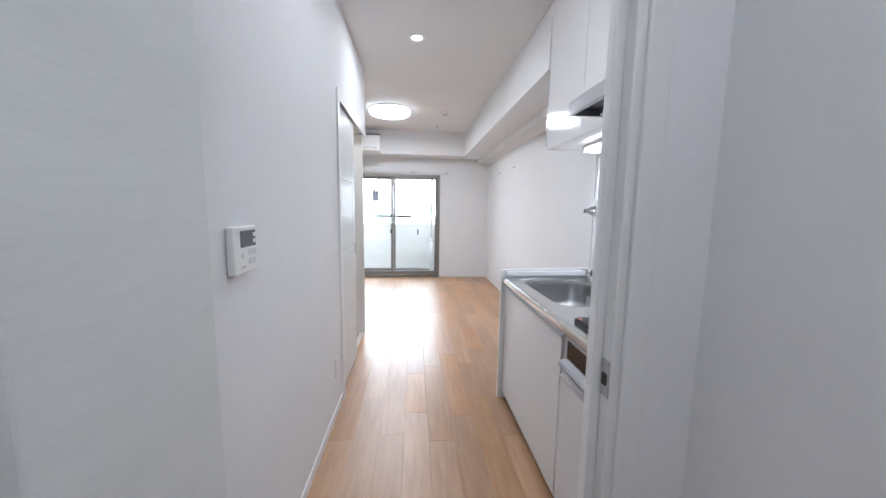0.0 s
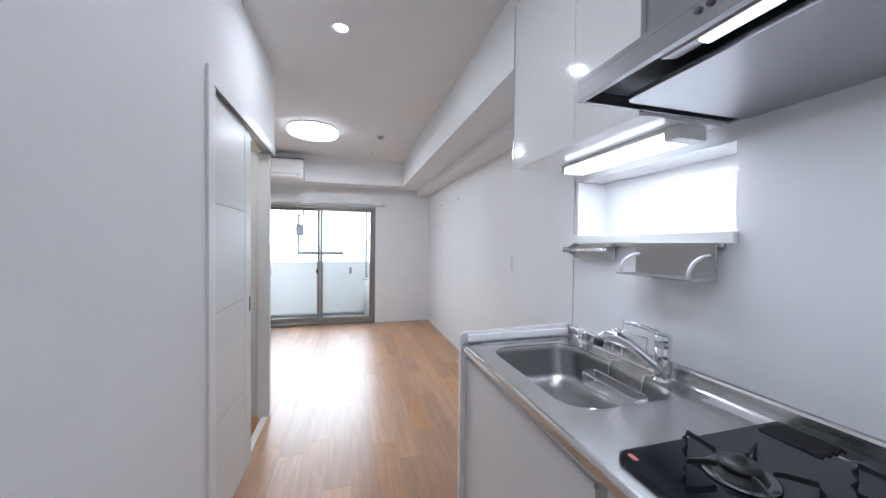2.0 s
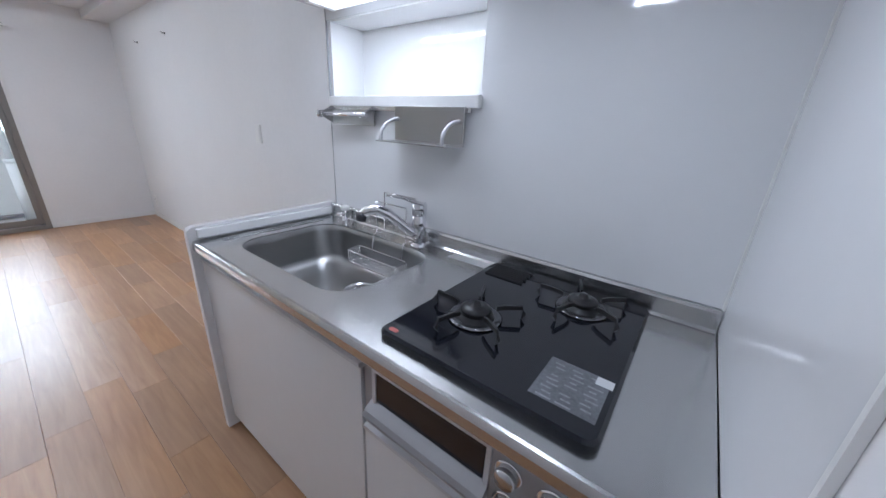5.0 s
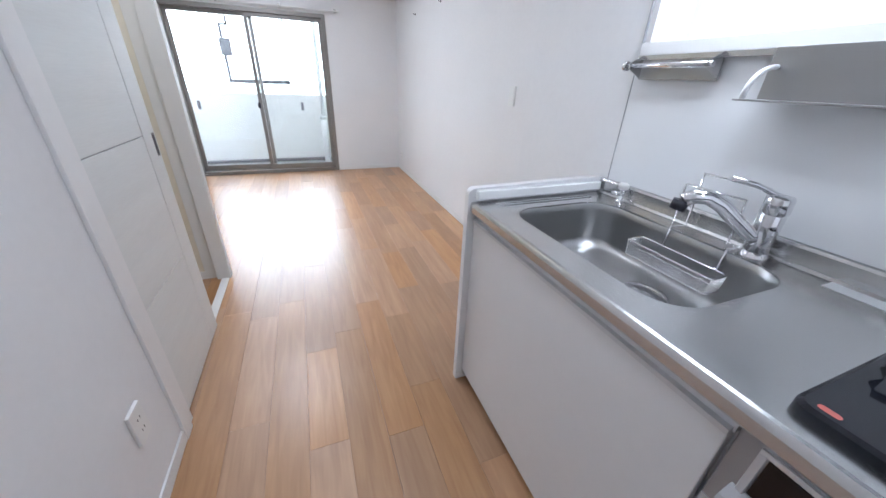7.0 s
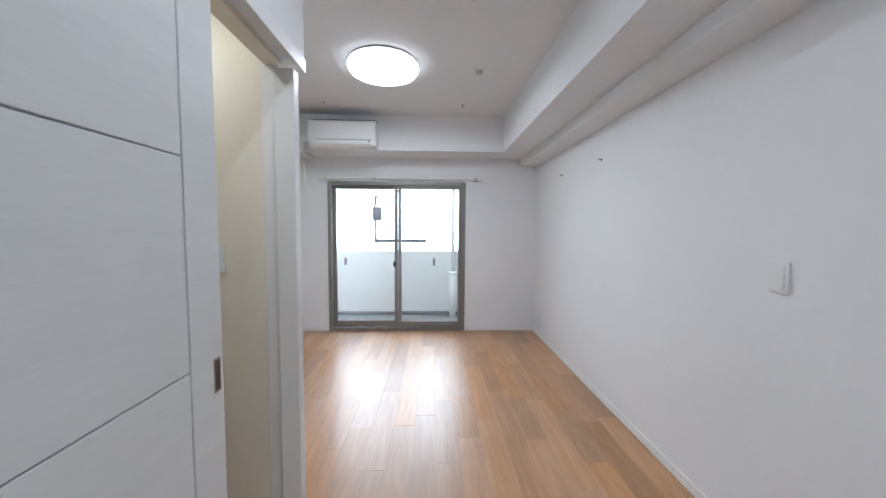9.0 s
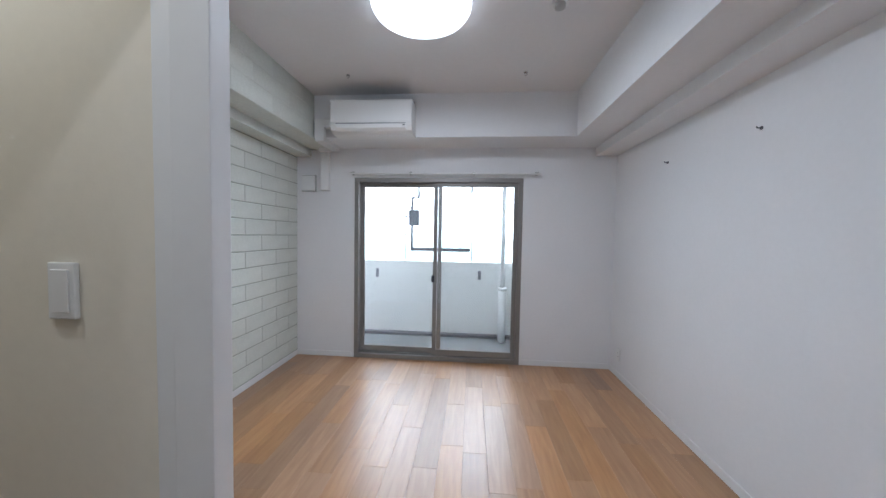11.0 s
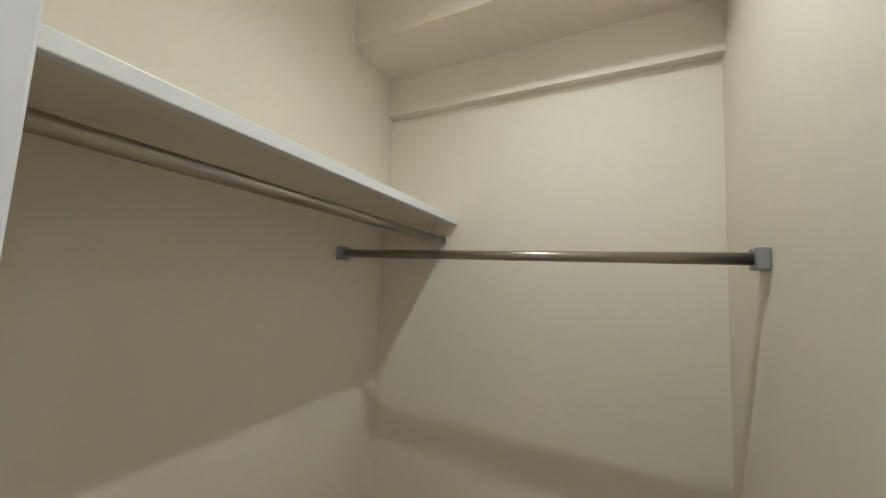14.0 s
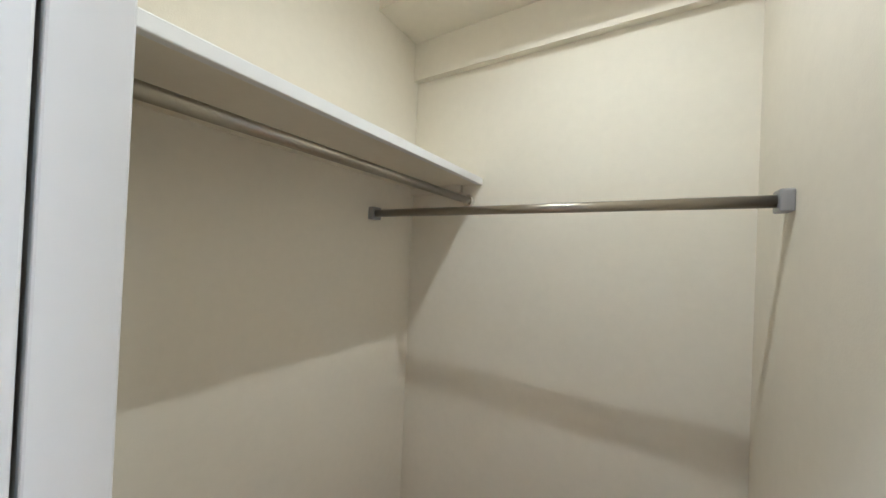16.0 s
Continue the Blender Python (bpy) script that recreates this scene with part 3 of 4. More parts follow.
def upper_cabinet():
    t = thing("wall_cabinet", (1.61, 2.46, 1.69), "glossy white wall cabinet with two doors over the sink", "cabinet")
    part("body", boxes((1.47, 1.765, 2.098, 2.834, 1.69, 2.585)), GLOSSWHITE, t)
    part("door", boxes((1.447, 1.469, 2.098, 2.377, 1.688, 2.58), bevel=0.0015), GLOSSWHITE, t)
    part("door", boxes((1.447, 1.469, 2.381, 2.834, 1.688, 2.58), bevel=0.0015), GLOSSWHITE, t)
    part("edge_strip", boxes((1.441, 1.447, 2.829, 2.835, 1.70, 2.48), bevel=0.001), CHROME, t, "thin bright edge strip")
    f = thing("cabinet_lamp", (1.655, 2.36, 1.688), "slim fluorescent lamp under the wall cabinet, lit", "lamp")
    part("housing", boxes((1.60, 1.71, 2.112, 2.16, 1.648, 1.689), (1.60, 1.71, 2.66, 2.68, 1.648, 1.689), (1.60, 1.71, 2.16, 2.66, 1.676, 1.689), bevel=0.002), PLASTIC, f)
    part("diffuser", boxes((1.602, 1.708, 2.161, 2.659, 1.650, 1.6755), bevel=0.004), TUBEGLOW, f, "glowing white diffuser")


def hood():
    t = thing("range_hood", (1.5, 1.73, 1.70), "brushed steel slim range hood over the cooktop with its lamp on", "range hood")
    y0, y1 = 1.362, 2.092
    part("body", boxes((1.45, 1.765, y0, y1 - 0.002, 1.762, 2.585), bevel=0.001), HOODSTEEL, t)
    part("canopy", boxes((1.234, 1.768, y0, y1, 1.748, 1.76), (1.234, 1.252, y0, y1, 1.706, 1.748), (1.252, 1.768, y1 - 0.012, y1, 1.706, 1.748), (1.252, 1.768, y0, y0 + 0.012, 1.706, 1.748), (1.752, 1.768, y0 + 0.012, y1 - 0.012, 1.706, 1.748), bevel=0.0012), HOODSTEEL, t)
    part("inner_panel", boxes((1.254, 1.75, y0 + 0.014, y1 - 0.014, 1.735, 1.747)), DARKSTEEL, t, "dark inner face of the hood")
    bm = bmesh.new()
    extruded(bm, rounded(1.331, 1.748, 1.419, 2.034, 0.022), 1.697, 1.709, "z")
    plate = part("baffle_plate", bm, HOODSTEEL, t, "flat removable steel baffle plate")
    for y in (1.47, 1.95):
        for x in (1.38, 1.70):
            part("plate_pin", turned(bmesh.new(), [(0.006, 0), (0.006, 0.028)], (x, y, 1.708), 10), STEEL, plate)
    lab = part("caution_label", boxes((1.354, 1.564, 1.446, 1.631, 1.6964, 1.6969)), PAPER, plate, "white caution label with fine print and warning triangles")
    lines = bmesh.new()
    for k in range(3):
        x = 1.359 + 0.0105 * k
        box(lines, x, x + 0.003, 1.455 + 0.008 * k, 1.512, 1.6960, 1.6964)
        box(lines, x, x + 0.003, 1.545, 1.606 - 0.009 * k, 1.6960, 1.6964)
    for k in range(15):
        x = 1.398 + 0.0108 * k
        for y0, y1 in ((1.452, 1.536), (1.543, 1.624)):
            cut = 0.012 * ((k * 7 + int(y0 * 500)) % 5)
            box(lines, x, x + 0.0028, y0 + cut, y1, 1.6960, 1.6964)
    part("printed_text", lines, GREYMARK, lab)
    part("rule_line", boxes((1.3915, 1.3927, 1.449, 1.628, 1.6959, 1.6963)), GREYMARK, lab)
    for x, y in ((1.368, 1.617), (1.368, 1.528)):
        part("warning_mark", extruded(bmesh.new(), [(x + 0.010, y - 0.009), (x + 0.010, y + 0.009), (x - 0.008, y)], 1.6958, 1.6963, "z"), DARKPLASTIC, lab, "dark warning triangle")
    cover = extruded(bmesh.new(), [(1.252, 1.742), (1.252, 1.712), (1.262, 1.706), (1.298, 1.712), (1.308, 1.735)], 1.56, 1.868)
    c = part("lamp_cover", cover, HOODSTEEL, t)
    part("lamp_lens", boxes((1.268, 1.292, 1.642, 1.80, 1.7025, 1.7085), bevel=0.002), TUBEGLOW, c, "lit lamp lens")
    for k in range(5):
        y = 1.775 - 0.0205 * k
        part("button", turned(bmesh.new(), [(0.0062, 0.0), (0.006, -0.004), (0.005, -0.005), (0.001, -0.005)], (1.234, y, 1.735), 16, "x"), DARKSTEEL if k < 4 else STEEL, t, "round push button")


def niche():
    t = thing("niche_frame", (1.76, 2.42, NZ0), "white recessed niche lining with a projecting ledge over the sink", "niche")
    for b in ((1.765, 1.93, NY0, NY0 + 0.006, NZ0, NZ1), (1.765, 1.93, NY1 - 0.006, NY1, NZ0, NZ1), (1.765, 1.93, NY0 + 0.006, NY1 - 0.006, NZ1 - 0.006, NZ1), (1.765, 1.93, NY0 + 0.006, NY1 - 0.006, NZ0, NZ0 + 0.006)):
        part("lining_board", boxes(b), GLOSSWHITE, t)
    part("back_board", boxes((1.924, 1.9295, NY0 + 0.006, NY1 - 0.006, NZ0 + 0.006, NZ1 - 0.006)), GLOSSWHITE, t)
    part("ledge", boxes((1.742, 1.764, NY0 - 0.006, NY1 + 0.006, NZ0 - 0.034, NZ0 + 0.004), bevel=0.003), GLOSSWHITE, t, "projecting white ledge")
    p = thing("splash_panel", (1.767, 2.08, 0.91), "glossy pale grey kitchen wall panel behind the cooktop", "wall panel")
    for y0, y1, z0, z1 in ((1.358, NY0 - 0.001, 0.91, 1.705), (NY0 - 0.001, 2.797, 0.91, NZ0 - 0.001), (NY0 - 0.001, 2.797, NZ1 + 0.001, 1.69)):
        part("panel", boxes((1.764, 1.769, y0, y1, z0, z1)), PANELWHITE, p)
    part("edge_trim", boxes((1.762, 1.769, 2.797, 2.80, 0.91, 1.69)), GREYMARK, p)
    q = thing("side_panel", (1.4, 1.36, 0.86), "glossy pale grey kitchen wall panel beside the cooktop", "wall panel")
    part("panel", boxes((1.115, 1.762, 1.3555, 1.3605, 0.86, 2.55)), PANELWHITE, q)
    part("edge_trim", boxes((1.108, 1.115, 1.3555, 1.362, 0.0, 2.55)), PLASTIC, q)
    part("corner_trim", boxes((1.758, 1.764, 1.3605, 1.366, 0.91, 1.70)), PLASTIC, q, "white corner trim")


def rack():
    t = thing("kitchen_rack", (1.74, 2.45, 1.21), "steel hanging rack with small shelf and towel bar under the niche", "rack")
    part("rail", boxes((1.744, 1.752, 2.08, 2.79, 1.318, 1.338), (1.752, 1.764, 2.10, 2.12, 1.322, 1.334), (1.752, 1.764, 2.76, 2.78, 1.322, 1.334), bevel=0.001), STEEL, t)
    part("towel_bar", tube(bmesh.new(), [(1.70, 2.505, 1.300), (1.70, 2.782, 1.300)], 0.008, 12), CHROME, t)
    for y in (2.515, 2.768):
        part("bar_arm", extruded(bmesh.new(), [(1.692, 1.292), (1.692, 1.308), (1.745, 1.334), (1.745, 1.266)], y - 0.002, y + 0.002), STEEL, t, "tapered steel arm")
    part("bar_plate", boxes((1.745, 1.748, 2.512, 2.77, 1.262, 1.322), bevel=0.0008), DIMSTEEL, t, "plain steel strip behind the towel bar")
    part("bar_knob", turned(bmesh.new(), [(0.014, 0), (0.016, 0.008), (0.011, 0.016), (0.001, 0.017)], (1.70, 2.782, 1.300), 16, "y"), CHROME, t)
    part("plate", boxes((1.738, 1.742, 2.098, 2.395, 1.222, 1.334), bevel=0.0008), DIMSTEEL, t, "steel back plate of the rack")
    part("shelf", boxes((1.645, 1.742, 2.098, 2.395, 1.217, 1.221), bevel=0.001), DIMSTEEL, t)
    part("side", boxes((1.645, 1.742, 2.096, 2.098, 1.217, 1.226), (1.736, 1.744, 2.096, 2.098, 1.226, 1.336)), STEEL, t)
    for y in (2.115, 2.378):
        pts = [(1.652, y, 1.221)] + [(1.737 - 0.085 * math.cos(radians(a)), y, 1.23 + 0.062 * math.sin(radians(a))) for a in range(10, 91, 10)]
        part("guard", tube(bmesh.new(), pts, 0.006, 8), ALURAIL, t, "curved satin guard")
    s = thing("notice_label", (1.735, 2.03, 0.856), "pale paper notice stuck on the steel worktop", "sticker")
    part("sheet", boxes((1.695, 1.741, 1.955, 2.10, 0.8556, 0.856)), PAPER, s)


RUN = Vector((0.022, -0.006, 0.0))  # the run as it stands against the wall
before = set(scene.objects)
counter()
kitchen_units()
stove()
faucet()
wire_basket()
upper_cabinet()
hood()
niche()
rack()
NUDGE = {"range_hood": (0, 0, -0.018), "wall_cabinet": (-0.010, -0.004, -0.009), "cabinet_lamp": (0, 0, -0.009), "kitchen_rack": (0, 0, -0.004), "sink_basket": (0.006, -0.02, 0), "end_panel": (-0.006, -0.011, 0.008),
         "niche_frame": (0, -RUN.y, 0), "splash_panel": (0, -RUN.y, 0)}
for ob in set(scene.objects) - before:
    if ob.type == "EMPTY":
        ob.location += RUN + Vector(NUDGE.get(ob.name, (0, 0, 0)))


# ---- wall fittings ----
def wall_plate(name, cx, cy, cz, face, label, category, w=0.07, h=0.12, rocker=True, holes=0):
    """A switch or outlet plate on a wall. face: the way it looks, x+, x- or y-."""
    t = thing(name, (cx, cy, cz - h / 2), label, category)

    def slab(u0, u1, v0, v1, d0, d1, bev=0.0):
        if face == "x+":
            return boxes((cx + d0, cx + d1, cy + u0, cy + u1, cz + v0, cz + v1), bevel=bev)
        if face == "x-":
            return boxes((cx - d1, cx - d0, cy + u0, cy + u1, cz + v0, cz + v1), bevel=bev)
        return boxes((cx + u0, cx + u1, cy - d1, cy - d0, cz + v0, cz + v1), bevel=bev)
    p = part("plate", slab(-w / 2, w / 2, -h / 2, h / 2, 0.0, 0.011, 0.0025), PLASTIC, t)
    if rocker:
        part("rocker", slab(-w * 0.32, w * 0.32, -h * 0.38, h * 0.38, 0.011, 0.0145, 0.0015), PLASTIC, p)
    for k in range(holes):
        z = (k - (holes - 1) / 2) * 0.04
        for u in (-0.007, 0.007):
            part("slot", slab(u - 0.0014, u + 0.0014, z - 0.005, z + 0.005, 0.0105, 0.0113), DARKPLASTIC, p)
    return t


wall_plate("wall_switch", XH, 1.49, 1.175, "x+", "white wide rocker light switch on the hall wall", "light switch", w=0.07, h=0.122)
wall_plate("wall_switch", XR, 3.915, 1.157, "x-", "white rocker light switch on the living room wall", "light switch")
wall_plate("wall_switch", -0.237, YC1, 1.20, "y-", "white rocker light switch on the cream closet wall", "light switch", w=0.06, h=0.115)
wall_plate("wall_outlet", XH, 2.715, 0.31, "x+", "white power outlet low on the hall wall", "power outlet", rocker=False, holes=2)
wall_plate("wall_outlet", XK, 3.30, 1.86, "x-", "white power outlet high on the kitchen wall", "power outlet", rocker=False, holes=2)
wall_plate("wall_outlet", XR, 6.80, 0.22, "x-", "white power outlet low in the room corner", "power outlet", rocker=False, holes=2)


def remote():
    t = thing("heater_control", (XH, 1.623, 1.133), "white water heater control panel with a dark display", "control panel")
    x = XH
    part("case", boxes((x, x + 0.022, 1.561, 1.685, 1.133, 1.262), bevel=0.004), PLASTIC, t)
    d = part("display", boxes((x + 0.021, x + 0.0225, 1.592, 1.678, 1.205, 1.25), bevel=0.0006), SCREEN, t, "dark grey display")
    for z in (1.219, 1.237):
        part("button", boxes((x + 0.0222, x + 0.0238, 1.662, 1.674, z - 0.006, z + 0.006), bevel=0.0007), PLASTIC, d)
    for y0, y1, z0, z1 in ((1.634, 1.680, 1.180, 1.198), (1.634, 1.674, 1.155, 1.172), (1.594, 1.606, 1.176, 1.190)):
        part("button", boxes((x + 0.0215, x + 0.0232, y0, y1, z0, z1), bevel=0.001), PAPER, t, "pale grey button")
    part("maker_mark", boxes((x + 0.0218, x + 0.0223, 1.594, 1.616, 1.150, 1.154)), GREYMARK, t)

    t.location += Vector((0.0, 0.012, -0.02))


remote()


def wall_hook(y):
    t = thing("wall_hook", (XR, y, 1.88), "small dark metal hook screwed to the wall", "hook", "hooks on the living room wall")
    part("base", turned(bmesh.new(), [(0.009, 0), (0.009, -0.004), (0.005, -0.006), (0.001, -0.006)], (XR, y, 1.88), 16, "x"), DARKSTEEL, t)
    part("pin", tube(bmesh.new(), [(XR - 0.004, y, 1.88), (XR - 0.022, y, 1.88), (XR - 0.025, y, 1.888)], 0.003, 8), DARKSTEEL, t)


wall_hook(6.125)
wall_hook(5.33)


# ---- ceiling fittings ----
def ceiling_light():
    t = thing("ceiling_light", (0.29, 5.38, CEIL), "round white LED ceiling light, switched on", "ceiling light")
    c = (0.29, 5.38, CEIL)
    part("base", turned(bmesh.new(), [(0.255, 0.0), (0.265, -0.012), (0.268, -0.018)], c, 48), PLASTIC, t)
    part("shade", turned(bmesh.new(), [(0.266, -0.018), (0.272, -0.03), (0.269, -0.05), (0.255, -0.07), (0.20, -0.086), (0.12, -0.094), (0.02, -0.097)], c, 48), LIGHTGLOW, t, "glowing milky shade")


def downlight(x, y):
    t = thing("downlight", (x, y, CEIL), "small round recessed ceiling downlight, switched on", "downlight")
    part("ring", turned(bmesh.new(), [(0.058, 0.0), (0.060, -0.004), (0.052, -0.006), (0.042, -0.004), (0.042, -0.001)], (x, y, CEIL), 32), PLASTIC, t)
    part("lens", turned(bmesh.new(), [(0.041, -0.002), (0.038, -0.005), (0.002, -0.006)], (x, y, CEIL), 32), LIGHTGLOW, t, "glowing lens")


def smoke_detector():
    t = thing("smoke_detector", (1.04, 5.45, CEIL), "small grey-white round ceiling sensor", "smoke detector")
    part("base", turned(bmesh.new(), [(0.045, 0), (0.045, -0.010), (0.038, -0.012)], (1.04, 5.45, CEIL), 24), PLASTIC, t)
    part("head", turned(bmesh.new(), [(0.030, -0.012), (0.028, -0.032), (0.018, -0.036), (0.001, -0.036)], (1.04, 5.45, CEIL), 24), SENSORGREY_VENTSHADE, t, "grey sensor head")


def ceiling_hook(x, y):
    t = thing("ceiling_hook", (x, y, CEIL), "tiny metal eye screwed to the ceiling", "hook", "ceiling hooks near the window")
    part("plate", turned(bmesh.new(), [(0.016, 0), (0.016, -0.004), (0.006, -0.007), (0.001, -0.007)], (x, y, CEIL), 16), STEEL, t)
    part("eye", tube(bmesh.new(), [(x + 0.009 * math.cos(radians(a)), y, CEIL - 0.015 + 0.009 * math.sin(radians(a))) for a in range(0, 361, 30)], 0.002, 6), STEEL, t)


ceiling_light()
downlight(0.635, 3.445)
downlight(0.73, 2.08)
smoke_detector()
ceiling_hook(-0.434, 6.22)
ceiling_hook(0.98, 6.24)


# ---- living room ----
def air_conditioner():
    t = thing("air_conditioner", (-0.27, 6.5, 2.2), "white wall-mounted air conditioner on the beam over the window", "air conditioner")
    x0, x1 = -0.65, 0.06
    prof = [(6.598, 2.192), (6.46, 2.192), (6.40, 2.215), (6.376, 2.258), (6.372, 2.45), (6.38, 2.468), (6.40, 2.474), (6.598, 2.474)]
    part("case", extruded(bmesh.new(), prof, x0, x1, "x"), PLASTIC, t)
    part("front_panel", boxes((x0 + 0.004, x1 - 0.004, 6.366, 6.3725, 2.272, 2.455), bevel=0.003), PLASTIC, t)
    part("flap", extruded(bmesh.new(), [(6.405, 2.205), (6.372, 2.230), (6.370, 2.262), (6.378, 2.262), (6.380, 2.238), (6.41, 2.212)], x0 + 0.05, x1 - 0.05, "x"), PLASTIC, t, "closed air flap")
    part("slot", boxes((x0 + 0.05, x1 - 0.05, 6.371, 6.377, 2.2635, 2.2705)), GREYMARK, t, "dark slot above the flap")
    part("lamp_mark", boxes((x1 - 0.075, x1 - 0.055, 6.369, 6.373, 2.246, 2.254)), DARKPLASTIC, t)
    part("top_grille", extruded(bmesh.new(), [(6.395, 2.475), (6.48, 2.508), (6.598, 2.52), (6.598, 2.475)], x0 + 0.02, x1 - 0.015, "x"), BLACK, t, "dark intake grille on top")
    d = thing("pipe_duct", (-0.95, 6.97, 1.75), "white plastic duct cover for the air conditioner pipes", "duct")
    part("wall_run", boxes((-1.0, -0.91, 6.945, 7.0, 1.77, 2.209), bevel=0.006), PLASTIC, d)
    part("beam_run", boxes((-0.868, -0.78, 6.545, 6.599, 2.165, 2.37), bevel=0.006), PLASTIC, d)
    part("under_run", boxes((-0.87, -0.78, 6.60, 6.94, 2.165, 2.209), (-1.0, -0.78, 6.90, 6.944, 2.165, 2.209), bevel=0.006), PLASTIC, d)
    part("stub", boxes((-0.78, -0.64, 6.53, 6.599, 2.29, 2.36), bevel=0.006), PLASTIC, d)
    v = thing("air_vent", (-1.14, 6.99, 1.845), "white square wall ventilation cover", "vent")
    # grey border puts the shadow outline of the white cover into colour
    part("frame", boxes((-1.222, -1.06, 6.985, 7.0, 1.757, 1.933), bevel=0.004), SENSORGREY_VENTSHADE, v)
    part("cover", boxes((-1.21, -1.072, 6.955, 6.982, 1.768, 1.922), bevel=0.006), PLASTIC, v)


def window():
    w = tagged(new("window_1"), "sliding balcony window in a dark bronze aluminium frame", "window", kind="structure")
    w.matrix_world = pose(0.23, 7.05, 0)
    bpy.context.view_layer.update()
    f = 0.045
    y0, y1 = 6.985, 7.10
    part("window_frame", boxes((WX0, WX0 + f, y0, y1, 0.0, WZ1), (WX1 - f, WX1, y0, y1, 0.0, WZ1), (WX0 + f, WX1 - f, y0, y1, WZ1 - f, WZ1), (WX0 + f, WX1 - f, y0, y1, 0.0, 0.045), bevel=0.003), ALU, w)
    part("track", boxes((WX0 + f, WX1 - f, 7.028, 7.032, 0.045, 0.054), (WX0 + f, WX1 - f, 7.073, 7.077, 0.045, 0.054)), STEEL, w, "raised running track")

    def sash(x0, x1, ya, yb, zb):
        s = 0.042
        p = part("sash", boxes((x0, x0 + s, ya, yb, 0.055, 1.862), (x1 - s, x1, ya, yb, 0.055, 1.862), (x0 + s, x1 - s, ya, yb, 1.82, 1.862), (x0 + s, x1 - s, ya, yb, 0.055, zb), bevel=0.002), ALU, w)
        ym = (ya + yb) / 2
        g = part("pane", boxes((x0 + s, x1 - s, ym - 0.003, ym + 0.003, zb, 1.82)), GLASS, p, "clear glass")
        g.visible_shadow = False
        return p
    inner = sash(0.19, WX1 - f, 7.012, 7.042, 0.115)
    sash(WX0 + f, 0.275, 7.060, 7.090, 0.115)
    part("crescent_lock", boxes((0.178, 0.21, 6.998, 7.012, 0.83, 0.90), (0.175, 0.187, 6.99, 7.0, 0.845, 0.875), bevel=0.003), DARKPLASTIC, inner, "dark crescent lock")
    setting("trim", boxes((WX0 - 0.025, WX0, 6.99, 7.0, 0, WZ1 + 0.025), (WX1, WX1 + 0.025, 6.99, 7.0, 0, WZ1 + 0.025), (WX0, WX1, 6.99, 7.0, WZ1, WZ1 + 0.025), bevel=0.002), TRIM, "white casing round the balcony window", "window trim")
    r = thing("curtain_rail", (0.28, 6.94, 1.94), "white double curtain rail over the window, empty", "curtain rail")
    for y in (6.93, 6.962):
        part("rail", boxes((-0.70, 1.262, y - 0.006, y + 0.006, 1.938, 1.95), bevel=0.002), PLASTIC, r)
    for x in (-0.66, -0.05, 0.6, 1.22):
        part("bracket", boxes((x - 0.012, x + 0.012, 6.925, 7.0, 1.95, 1.955), (x - 0.012, x + 0.012, 6.988, 7.0, 1.935, 1.97), bevel=0.001), STEEL, r)


air_conditioner()
window()


# ---- closet ----
def closet_fittings():
    s = thing("closet_shelf", (-0.52, 3.27, 1.585), "white shelf board fixed along the cream closet wall", "shelf")
    # white board given the cream colour to hold the warm shade under it
    part("board", boxes((XC, -0.02, YC0, 3.385, 1.603, 1.623)), CREAM, s)
    part("front_edge", boxes((XC, -0.02, 3.385, 3.404, 1.601, 1.625), bevel=0.002), TRIM, s)
    part("cleat", boxes((XC, XC + 0.016, YC0, 3.325, 1.577, 1.603)), CREAM, s)
    p = thing("hanging_rail", (-0.52, 3.372, 1.545), "brushed steel clothes rail hung under the closet shelf", "clothes rail", "clothes rails in the closet")
    part("rail", tube(bmesh.new(), [(XC + 0.006, 3.354, 1.546), (-0.024, 3.354, 1.546)], 0.0125, 20), RODSTEEL, p)
    for x, d in ((XC, 1), (-0.02, -1)):
        part("end_cup", turned(bmesh.new(), [(0.022, 0), (0.022, 0.008 * d), (0.0185, 0.010 * d), (0.0185, 0.018 * d)], (x, 3.354, 1.546), 20, "x"), CHROME, p, "chrome end cup")
    q = thing("hanging_rail", (-0.82, 3.63, 1.475), "brushed steel clothes rail spanning the closet from wall to wall", "clothes rail", "clothes rails in the closet")
    part("rail", tube(bmesh.new(), [(-0.782, YC0 + 0.006, 1.478), (-0.782, YC1 - 0.006, 1.478)], 0.0125, 20), RODSTEEL, q)
    for y, d in ((YC0, 1), (YC1, -1)):
        ys = sorted((y, y + d * 0.022))
        part("end_bracket", boxes((-0.803, -0.761, ys[0], ys[1], 1.457, 1.499), bevel=0.003), GRILLSTEEL, q, "square steel end bracket")
    lampbody = thing("closet_downlight", (-0.43, 3.82, 2.40), "small round closet ceiling lamp, switched on", "downlight")
    part("ring", turned(bmesh.new(), [(0.062, 0.0), (0.064, -0.004), (0.054, -0.006), (0.048, -0.003)], (-0.43, 3.82, 2.40), 28), PLASTIC, lampbody)
    part("lens", turned(bmesh.new(), [(0.047, -0.001), (0.044, -0.005), (0.002, -0.006)], (-0.43, 3.82, 2.40), 28), LIGHTGLOW, lampbody, "glowing lens")


closet_fittings()


